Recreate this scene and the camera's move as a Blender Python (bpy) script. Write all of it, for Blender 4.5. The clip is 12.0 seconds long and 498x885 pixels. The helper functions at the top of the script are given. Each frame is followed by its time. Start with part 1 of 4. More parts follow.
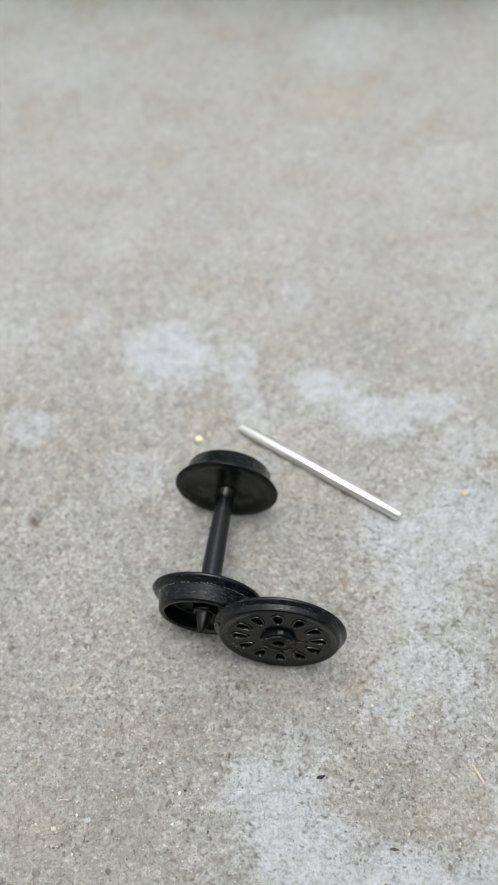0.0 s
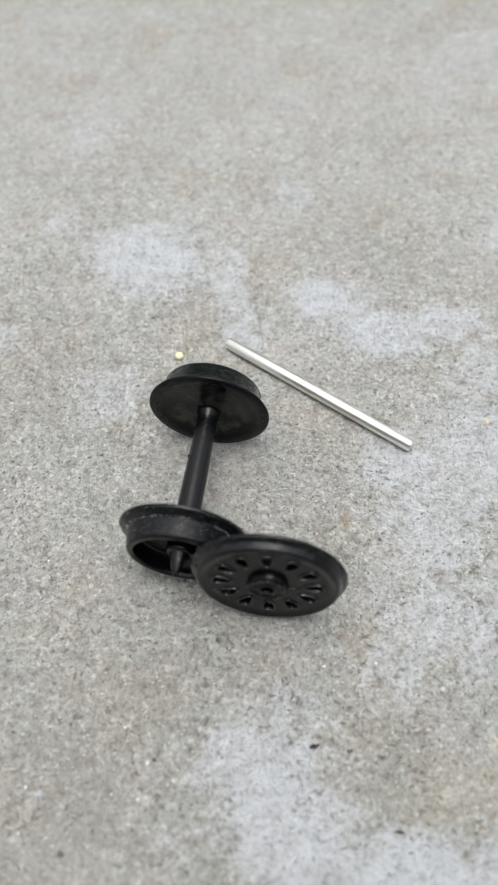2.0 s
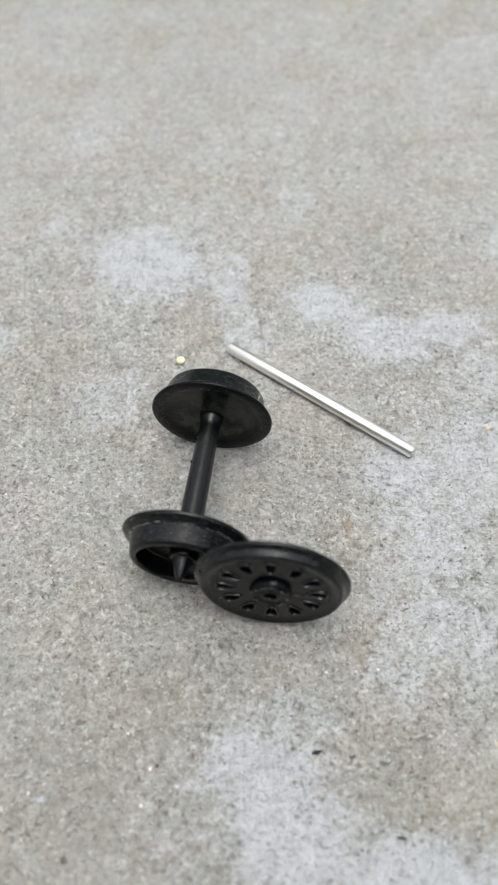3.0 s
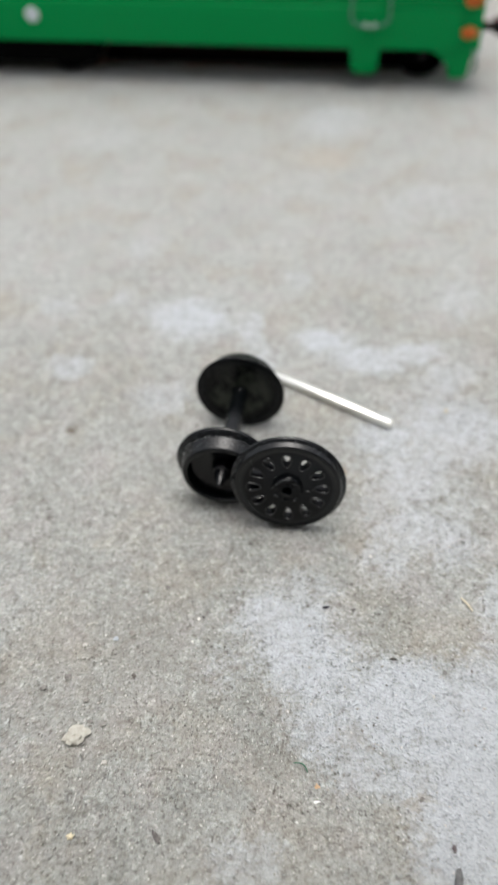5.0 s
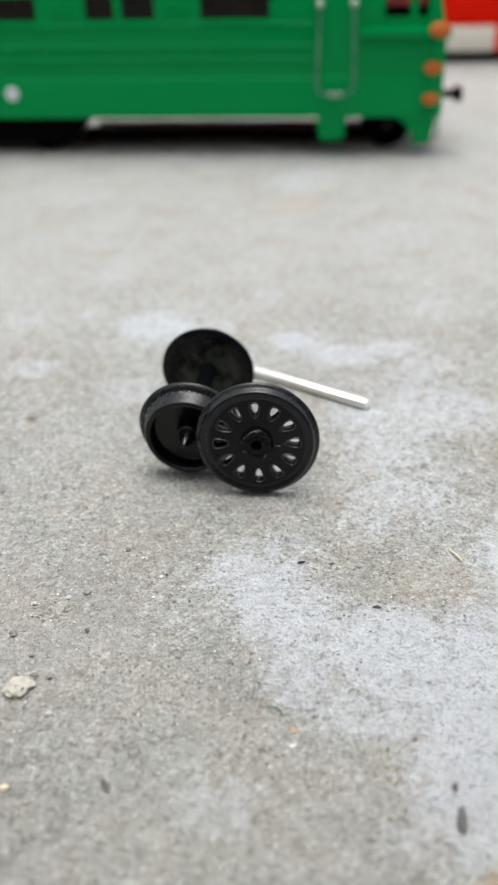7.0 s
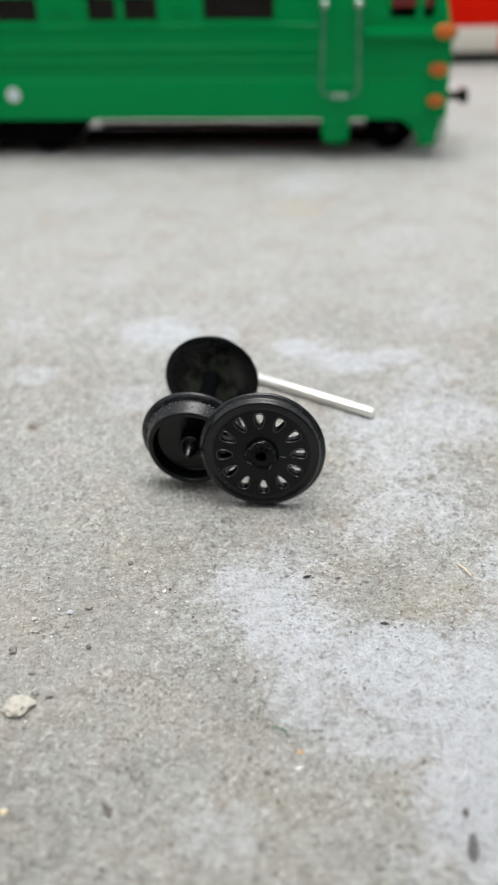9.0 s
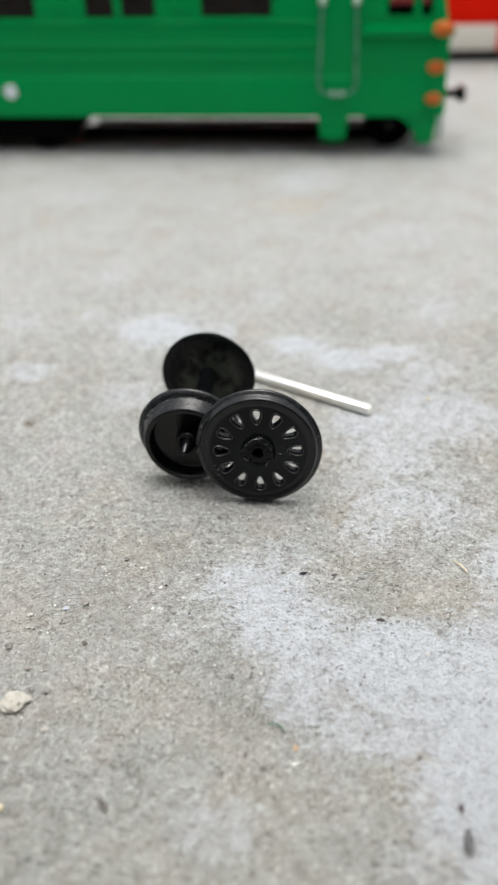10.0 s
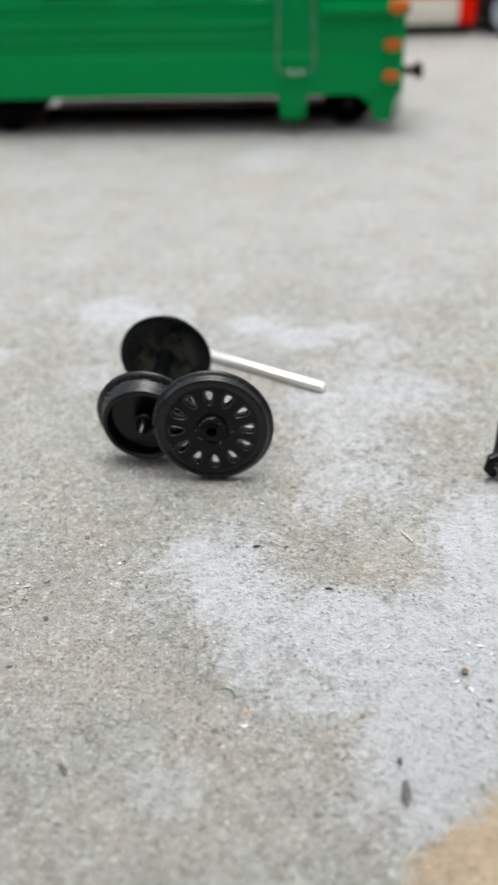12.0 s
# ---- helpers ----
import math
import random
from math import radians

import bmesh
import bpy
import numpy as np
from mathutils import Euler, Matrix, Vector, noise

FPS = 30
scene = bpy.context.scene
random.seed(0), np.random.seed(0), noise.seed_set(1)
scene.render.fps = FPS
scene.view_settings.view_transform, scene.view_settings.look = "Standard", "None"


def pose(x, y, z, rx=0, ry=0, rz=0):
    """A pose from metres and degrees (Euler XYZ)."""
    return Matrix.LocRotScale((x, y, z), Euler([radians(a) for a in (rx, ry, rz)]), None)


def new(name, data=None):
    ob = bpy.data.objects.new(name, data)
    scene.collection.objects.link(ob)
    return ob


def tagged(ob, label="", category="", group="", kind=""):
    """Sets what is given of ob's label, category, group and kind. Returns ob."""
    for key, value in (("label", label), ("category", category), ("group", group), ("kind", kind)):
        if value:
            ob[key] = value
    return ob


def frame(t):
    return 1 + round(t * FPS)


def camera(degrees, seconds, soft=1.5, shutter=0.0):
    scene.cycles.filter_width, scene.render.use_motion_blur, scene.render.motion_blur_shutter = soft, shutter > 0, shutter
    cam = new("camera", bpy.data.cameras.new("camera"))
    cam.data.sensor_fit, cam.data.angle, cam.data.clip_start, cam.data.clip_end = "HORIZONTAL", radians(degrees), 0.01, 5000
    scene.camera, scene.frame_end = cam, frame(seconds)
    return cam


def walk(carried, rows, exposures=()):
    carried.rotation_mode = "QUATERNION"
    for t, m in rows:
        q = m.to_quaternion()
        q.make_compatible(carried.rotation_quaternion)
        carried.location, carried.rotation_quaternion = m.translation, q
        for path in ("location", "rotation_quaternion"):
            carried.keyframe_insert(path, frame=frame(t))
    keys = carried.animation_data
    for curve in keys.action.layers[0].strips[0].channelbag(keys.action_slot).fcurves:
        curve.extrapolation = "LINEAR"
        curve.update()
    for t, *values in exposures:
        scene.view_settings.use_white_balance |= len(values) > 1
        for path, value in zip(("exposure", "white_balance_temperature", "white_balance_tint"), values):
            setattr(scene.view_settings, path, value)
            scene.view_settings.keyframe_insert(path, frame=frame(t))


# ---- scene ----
cam = camera(31.29, 12.0, soft=0.9, shutter=0.35)
# The lens is focused on the wheels; what lies far behind them is soft.
cam.data.dof.use_dof = True
cam.data.dof.focus_distance = 0.276
cam.data.dof.aperture_fstop = 11.0
# seconds, x, y, z, yaw, pitch, roll
PATH = [
    (0, 0, 0, 0.29481, 0, -57.35, -1.382),
    (0.3, 0.00422, -0.00291, 0.29021, 1.51, -57.624, -2.356),
    (0.5, 0.00582, 0.00426, 0.2727, 1.377, -58.306, -2.029),
    (0.7, 0.00527, 0.00744, 0.2676, 0.995, -58.813, -1.672),
    (1, 0.00782, 0.01078, 0.25554, -0.026, -60.024, -0.753),
    (1.2, 0.00694, 0.01276, 0.25134, -0.496, -60.049, -0.151),
    (1.5, 0.00585, 0.01372, 0.24884, -0.3, -60.42, -0.303),
    (1.8, 0.00368, 0.01525, 0.24826, 0.588, -60.177, -1.211),
    (2, 0.00235, 0.01456, 0.24824, -0.522, -60.2, -0.12),
    (2.2, 0.00056, 0.01128, 0.25109, -0.391, -60.563, -0.147),
    (2.4, -0.00248, 0.01769, 0.24424, 0.729, -60.307, -1.469),
    (2.5, -0.00234, 0.01701, 0.24386, 0.604, -59.831, -1.22),
    (2.7, -0.00077, 0.01691, 0.24478, -0.61, -60.364, 0.019),
    (4.3, -0.00747, -0.03392, 0.27713, -2.92, -58.993, 2.681),
    (4.5, -0.00128, -0.07807, 0.25335, -2.5, -54.264, 2.133),
    (4.6, 0.00298, -0.09009, 0.25613, -1.347, -52.621, 0.188),
    (4.7, 0.00601, -0.10498, 0.25911, -1.117, -50.552, 0.613),
    (4.9, -0.00865, -0.12018, 0.27382, -0.839, -46.623, -0.162),
    (5, -0.00914, -0.12086, 0.26089, -0.847, -44.312, -0.51),
    (5.2, -0.0119, -0.13681, 0.25226, -1.754, -40.439, 0.164),
    (5.3, -0.01333, -0.14043, 0.24401, -1.762, -39.155, -0.003),
    (5.5, -0.01886, -0.14574, 0.23527, -2.069, -36.747, -0.354),
    (5.7, -0.01467, -0.15398, 0.22348, -2.781, -35.022, 0.086),
    (6, -0.01016, -0.16365, 0.20417, -2.515, -34.173, -0.513),
    (6.2, -0.00822, -0.16118, 0.19836, -2.187, -33.986, -0.843),
    (6.5, -0.00532, -0.158, 0.19488, -1.995, -33.977, -1.096),
    (7, -0.00201, -0.15179, 0.1919, -1.693, -34.024, -1.398),
    (7.2, -0.00199, -0.14975, 0.19176, -1.685, -34.088, -1.186),
    (9, -0.00298, -0.14494, 0.19227, -1.618, -34.093, -1.317),
    (9.5, -0.00295, -0.14475, 0.19213, -1.717, -34.14, -1.225),
    (10, -0.00269, -0.14521, 0.19156, -1.804, -34.182, -1.13),
    (10.5, -0.00144, -0.14547, 0.19113, -1.686, -34.133, -1.292),
    (11, 0.0013, -0.14632, 0.18922, -1.839, -34.104, -1.1),
    (11.5, 0.00263, -0.14635, 0.19034, -1.778, -34.372, -1.224),
    (11.7, 0.00175, -0.14803, 0.19179, -1.753, -35.087, -1.927),
    (11.8, 0.00318, -0.14999, 0.19409, -1.985, -35.312, -2.124),
    (12, 0.00663, -0.1543, 0.19843, -3.2, -35.752, -1.655),
]
walk(cam, [(t, pose(x, y, z, 90 + pitch, 0, yaw) @ pose(0, 0, 0, 0, 0, roll)) for t, x, y, z, yaw, pitch, roll in PATH],
     exposures=[(0.0, 0.62), (1.0, 0.54), (1.5, 0.66), (2.7, 0.65), (4.5, 0.7), (5.0, 0.7), (5.6, 0.87), (12.0, 0.84)])

# ---- light: a bright overcast sky, the sun only a wide soft patch in it ----
SUN_UP, SUN_ROUND = 87.0, 350.0
world = bpy.data.worlds.new("overcast_sky")
scene.world = world
world.use_nodes = True
wn, wl = world.node_tree.nodes, world.node_tree.links
sky = wn.new("ShaderNodeTexSky")
sky.sky_type, sky.sun_disc = "NISHITA", False
sky.sun_elevation, sky.sun_rotation = radians(SUN_UP), radians(SUN_ROUND)
sky.air_density, sky.dust_density, sky.ozone_density = 1.0, 6.0, 1.0
pale = wn.new("ShaderNodeHueSaturation")
pale.inputs["Saturation"].default_value = 0.25
wl.new(sky.outputs[0], pale.inputs["Color"])
wl.new(pale.outputs[0], wn["Background"].inputs["Color"])
wn["Background"].inputs["Strength"].default_value = 0.15

sun_data = bpy.data.lights.new("sun", "SUN")
sun_data.energy, sun_data.angle, sun_data.color = 0.5, radians(32), (1.0, 0.97, 0.93)
sun = new("sun", sun_data)
sun.matrix_world = pose(0, 0, 3, 90 - SUN_UP, 0, 180 - SUN_ROUND)


# ---- materials ----
def material(name):
    """A node material and short ways to add and join its nodes."""
    m = bpy.data.materials.new(name)
    m.use_nodes = True
    nodes, links = m.node_tree.nodes, m.node_tree.links

    def add(kind, link=(), **values):
        node = nodes.new("ShaderNode" + kind)
        for key, value in values.items():
            setattr_plain(node, key, value)
        for socket, source in dict(link).items():
            links.new(source, node.inputs[socket])
        return node

    return m, nodes["Principled BSDF"], add, links


def setattr_plain(node, key, value):
    """Sets a socket's value by its name, or one of the few node settings used here."""
    if key == "operation":
        node.operation = value
    elif key == "data_type":
        node.data_type = value
    elif key == "blend_type":
        node.blend_type = value
    elif key == "feature":
        node.feature = value
    else:
        node.inputs[int(key[1:]) if key[0] == "_" else key.replace("__", " ")].default_value = value


def ramp(add, source, stops):
    node = add("ValToRGB", {"Fac": source})
    band = node.color_ramp
    while len(band.elements) < len(stops):
        band.elements.new(0.5)
    for element, (at, colour) in zip(band.elements, stops):
        element.position = at
        element.color = (*colour, 1) if len(colour) == 3 else colour
    return node.outputs["Color"]


def grey(v):
    return (v, v, v)


def mix(add, fac, a, b, kind="MIX"):
    """Mixes two colours; each of the three inputs is a socket or a value."""
    node = add("MixRGB", blend_type=kind)
    for name, value in (("Fac", fac), ("Color1", a), ("Color2", b)):
        if isinstance(value, bpy.types.NodeSocket):
            node.id_data.links.new(value, node.inputs[name])
        elif name == "Fac":
            node.inputs[name].default_value = value
        else:
            node.inputs[name].default_value = (*value, 1)
    return node.outputs["Color"]


def calc(add, operation, a, b=0.0, clamp=False):
    node = add("Math", operation=operation)
    node.use_clamp = clamp
    for n, value in enumerate((a, b)):
        if isinstance(value, bpy.types.NodeSocket):
            node.id_data.links.new(value, node.inputs[n])
        else:
            node.inputs[n].default_value = value
    return node.outputs[0]


def noise_of(add, vector, scale, detail=4.0, rough=0.55):
    return add("TexNoise", {"Vector": vector}, Scale=scale, Detail=detail, Roughness=rough)


def bump(add, links, shader, height, strength, distance):
    node = add("Bump", {"Height": height}, Strength=strength, Distance=distance)
    links.new(node.outputs[0], shader.inputs["Normal"])


# Pale lime bloom on the concrete: x, y, half-lengths along and across (mm), turn (degrees), strength.
BLOOM_NEAR = [
    (6, 58, 14, 9, -3, 0.8), (12, 42, 17, 12, -56, 0.9), (19, 20, 14, 11, 77, 0.8), (42, 24, 16, 14, 7, 1), (61, 17, 19, 15, 58, 1),
    (29, 2, 9, 7, -14, 0.7), (46, 1, 12, 9, 11, 0.85), (56, -13, 17, 11, 66, 1), (67, -6, 31, 17, 71, 1), (93, 57, 23, 12, 70, 0.95),
    (85, 28, 16, 13, 46, 1), (-11, -23, 9, 7, -8, 0.6), (-14, 40, 8, 6, -85, 0.35), (35, 28, 11, 9, 78, 0.8), (38, -34, 7, 6, 4, 0.5),
]
BLOOM_MID = [
    (46, 89, 14, 7, 79, 0.55), (68, 92, 12, 10, -25, 0.6), (62, 129, 19, 11, 75, 0.6), (85, 151, 22, 15, -28, 0.73), (53, 149, 12, 8, 16, 0.77),
    (64, 133, 17, 9, 12, 0.65), (46, 112, 10, 7, 80, 0.42), (56, 98, 9, 8, 50, 0.65), (45, 86, 9, 5, 1, 0.52), (12, 70, 10, 6, 0, 0.52),
    (84, 185, 13, 8, 17, 0.6), (43, 73, 7, 4, 1, 0.34), (76, 107, 11, 7, 76, 0.34),
]
BLOOM_FAR = [
    (-33, 235, 17, 12, -15, 0.95), (-2, 223, 12, 5, 89, 0.75), (3, 201, 9, 8, 89, 0.6), (31, 214, 10, 8, -8, 0.95), (51, 201, 12, 9, -23, 0.85),
    (74, 205, 11, 7, 19, 0.75), (-85, 199, 9, 8, -50, 0.66), (-43, 174, 10, 8, -14, 0.55), (-65, 254, 6, 5, -74, 0.6), (23, 267, 5, 5, 82, 0.5),
    (-56, 293, 15, 9, -83, 0.4), (-98, 248, 9, 8, -38, 0.5), (61, 452, 21, 17, 81, 0.55), (102, 244, 17, 9, 78, 0.45), (-94, 438, 20, 18, -31, 0.35),
    (102, 344, 23, 19, 63, 0.35),
]
BLOOM = BLOOM_NEAR + BLOOM_MID + BLOOM_FAR
# Stains: x, y, half-lengths (mm), colour, strength.
STAINS = [
    (48, 400, 26, 20, (0.40, 0.33, 0.24), 0.40), (33, 128, 1.5, 4.2, (0.27, 0.205, 0.125), 0.65), (-81, 156, 3.4, 2.6, (0.10, 0.075, 0.05), 0.9),
    (53, 52, 26, 11, (0.35, 0.332, 0.28), 0.3), (45, -6, 6, 3, (0.29, 0.265, 0.215), 0.6), (24, 13, 8, 5, (0.33, 0.315, 0.29), 0.5),
    (-4, 4, 20, 10, (0.27, 0.25, 0.215), 0.35), (-30, 78, 24, 12, (0.29, 0.27, 0.235), 0.3), (-58, 40, 46, 44, (0.29, 0.272, 0.24), 0.33), (-10, -30, 40, 20, (0.30, 0.285, 0.25), 0.3), (34, 92, 9, 5, (0.30, 0.27, 0.22), 0.35),
]


def place(add, vector, x, y, a, b, turn=0.0):
    """How far a spot of the ground lies from the middle of an ellipse (mm), in half-lengths."""
    spot = add("Mapping", {"Vector": vector})
    spot.vector_type = "TEXTURE"
    spot.inputs["Location"].default_value = (x / 1000, y / 1000, 0)
    spot.inputs["Rotation"].default_value = (0, 0, radians(turn))
    spot.inputs["Scale"].default_value = (a / 1000, b / 1000, 1)
    return add("VectorMath", {0: spot.outputs[0]}, operation="LENGTH").outputs["Value"]


def concrete():
    m, shader, add, links = material("weathered_concrete")
    at = add("TexCoord").outputs["Object"]
    # shape of the bloom, its outline broken up by noise
    wander = noise_of(add, at, 70.0, 7.0, 0.66)
    off = add("VectorMath", {0: wander.outputs["Color"]}, operation="SUBTRACT", _1=(0.5, 0.5, 0.5))
    off = add("VectorMath", {0: off.outputs[0]}, operation="SCALE", Scale=0.026)
    bent = add("VectorMath", {0: at, 1: off.outputs[0]}, operation="ADD").outputs[0]
    total = None
    for x, y, a, b, turn, much in BLOOM:
        far = place(add, bent, x, y, a, b, turn)
        one = calc(add, "MULTIPLY", calc(add, "SUBTRACT", 1.85, far, True), much)
        total = one if total is None else calc(add, "MAXIMUM", total, one)
    mid = noise_of(add, at, 210.0, 6.0, 0.65).outputs["Fac"]
    fine = noise_of(add, at, 640.0, 4.0, 0.6).outputs["Fac"]
    grain = noise_of(add, at, 1500.0, 3.0, 0.6).outputs["Fac"]
    cells = add("TexVoronoi", {"Vector": at}, Scale=900.0)
    wide = noise_of(add, at, 26.0, 6.0, 0.6).outputs["Fac"]
    patchy = noise_of(add, at, 8.0, 4.0, 0.55).outputs["Fac"]
    rusty = noise_of(add, bent, 34.0, 5.0, 0.6).outputs["Fac"]
    pink = noise_of(add, bent, 62.0, 4.0, 0.6).outputs["Fac"]
    # crooked pits between the grains, thicker in some places than in others
    worm = add("TexNoise", {"Vector": at}, Scale=600.0, Detail=3.0, Roughness=0.6, Distortion=0.5).outputs["Fac"]
    crowd = ramp(add, noise_of(add, at, 75.0, 4.0, 0.6).outputs["Fac"], [(0.36, grey(0.25)), (0.62, grey(1))])
    pit = calc(add, "MULTIPLY", ramp(add, worm, [(0.32, grey(1)), (0.41, grey(0))]), crowd)
    lime = calc(add, "ADD", total, calc(add, "MULTIPLY", calc(add, "SUBTRACT", mid, 0.5), 1.2))
    lime = calc(add, "ADD", lime, calc(add, "MULTIPLY", calc(add, "SUBTRACT", wide, 0.5), 0.35))
    lime = calc(add, "ADD", lime, calc(add, "MULTIPLY", calc(add, "SUBTRACT", fine, 0.5), 0.9))
    lime = ramp(add, lime, [(0.20, grey(0)), (1.12, grey(0.95))])
    # bare cement: warm grey with darker, browner and paler clouds
    body = ramp(add, wide, [(0.25, (0.254, 0.258, 0.238)), (0.5, (0.332, 0.341, 0.321)), (0.75, (0.391, 0.405, 0.389))])
    body = mix(add, ramp(add, patchy, [(0.35, grey(0)), (0.7, grey(0.5))]), body, (0.400, 0.411, 0.399))
    ground_y = add("SeparateXYZ", {0: bent}).outputs[1]
    # paler towards the far side: a brightness slope put into the colour
    body = mix(add, ramp(add, calc(add, "MULTIPLY", ground_y, 2.0), [(0.22, grey(0)), (0.60, grey(0.45))]), body, (0.437, 0.448, 0.432))
    body = mix(add, ramp(add, rusty, [(0.48, grey(0)), (0.70, grey(0.7))]), body, (0.340, 0.315, 0.262))
    body = mix(add, ramp(add, pink, [(0.48, grey(0)), (0.68, grey(0.65))]), body, (0.386, 0.370, 0.360))
    sand = ramp(add, fine, [(0.28, (0.52, 0.49, 0.42)), (0.42, (0.92, 0.915, 0.89)), (0.58, grey(1.05)), (0.74, grey(1.38))])
    coarse = ramp(add, calc(add, "MULTIPLY", ground_y, 2.0), [(0.36, grey(1)), (0.66, grey(0.35))])
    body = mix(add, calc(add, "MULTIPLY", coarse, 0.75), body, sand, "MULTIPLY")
    dots = ramp(add, grain, [(0.32, grey(0.42)), (0.43, grey(1.0)), (0.62, grey(1.0)), (0.71, grey(1.45))])
    body = mix(add, calc(add, "MULTIPLY", coarse, 0.6), body, dots, "MULTIPLY")
    body = mix(add, calc(add, "MULTIPLY", pit, 0.75), body, (0.110, 0.100, 0.084))
    each = add("SeparateColor", {0: cells.outputs["Color"]}).outputs[0]
    body = mix(add, 0.8, body, ramp(add, each, [(0.0, grey(0.8)), (0.5, grey(1.0)), (0.9, grey(1.08)), (1.0, grey(1.4))]), "MULTIPLY")
    mottle = ramp(add, mid, [(0.30, (0.68, 0.66, 0.63)), (0.46, grey(0.98)), (0.56, grey(1.03)), (0.70, grey(1.24))])
    body = mix(add, calc(add, "MULTIPLY", coarse, 0.95), body, mottle, "MULTIPLY")
    pale = ramp(add, mid, [(0.3, (0.422, 0.446, 0.463)), (0.7, (0.492, 0.523, 0.546))])
    pale = mix(add, 0.6, pale, ramp(add, fine, [(0.28, grey(0.55)), (0.39, grey(0.97)), (0.7, grey(1.12))]), "MULTIPLY")
    pale = mix(add, 0.3, pale, dots, "MULTIPLY")
    pale = mix(add, calc(add, "MULTIPLY", pit, 0.5), pale, (0.16, 0.16, 0.155))
    colour = mix(add, lime, body, pale)
    # near side dimmed: a brightness slope put into the colour
    near_dim = calc(add, "MULTIPLY", calc(add, "ADD", ground_y, 0.1), 2.5)
    colour = mix(add, 1.0, colour, ramp(add, near_dim, [(0.10, (0.78, 0.772, 0.755)), (0.40, grey(0.985)), (0.5, grey(1.0))]), "MULTIPLY")
    # the bare sandy corner
    inside = calc(add, "SUBTRACT", 1.0, place(add, bent, 85, -80, 51.5, 51.5))
    inside = ramp(add, calc(add, "MULTIPLY", inside, 9.0), [(0.0, grey(0)), (1.0, grey(1))])
    earth = ramp(add, mid, [(0.3, (0.30, 0.235, 0.16)), (0.7, (0.42, 0.345, 0.245))])
    colour = mix(add, inside, colour, earth)
    for x, y, a, b, tint, much in STAINS:
        far = place(add, bent if a > 4 else at, x, y, a, b)
        far = calc(add, "ADD", far, calc(add, "MULTIPLY", calc(add, "SUBTRACT", mid, 0.5), 1.6))
        stain = calc(add, "MULTIPLY", ramp(add, far, [(0.45, grey(much)), (1.0, grey(0))]), ramp(add, fine, [(0.3, grey(1)), (0.7, grey(0.7))]))
        colour = mix(add, stain, colour, tint)
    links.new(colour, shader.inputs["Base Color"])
    shader.inputs["Roughness"].default_value = 0.88
    shader.inputs["Specular IOR Level"].default_value = 0.25
    lumps = calc(add, "ADD", calc(add, "MULTIPLY", fine, 1.0), calc(add, "MULTIPLY", mid, 1.1))
    lumps = calc(add, "ADD", lumps, calc(add, "MULTIPLY", grain, 0.3))
    lumps = calc(add, "SUBTRACT", lumps, calc(add, "MULTIPLY", cells.outputs["Distance"], 0.4))
    lumps = calc(add, "SUBTRACT", lumps, calc(add, "MULTIPLY", pit, 0.5))
    bump(add, links, shader, lumps, 1.0, 0.0015)
    return m


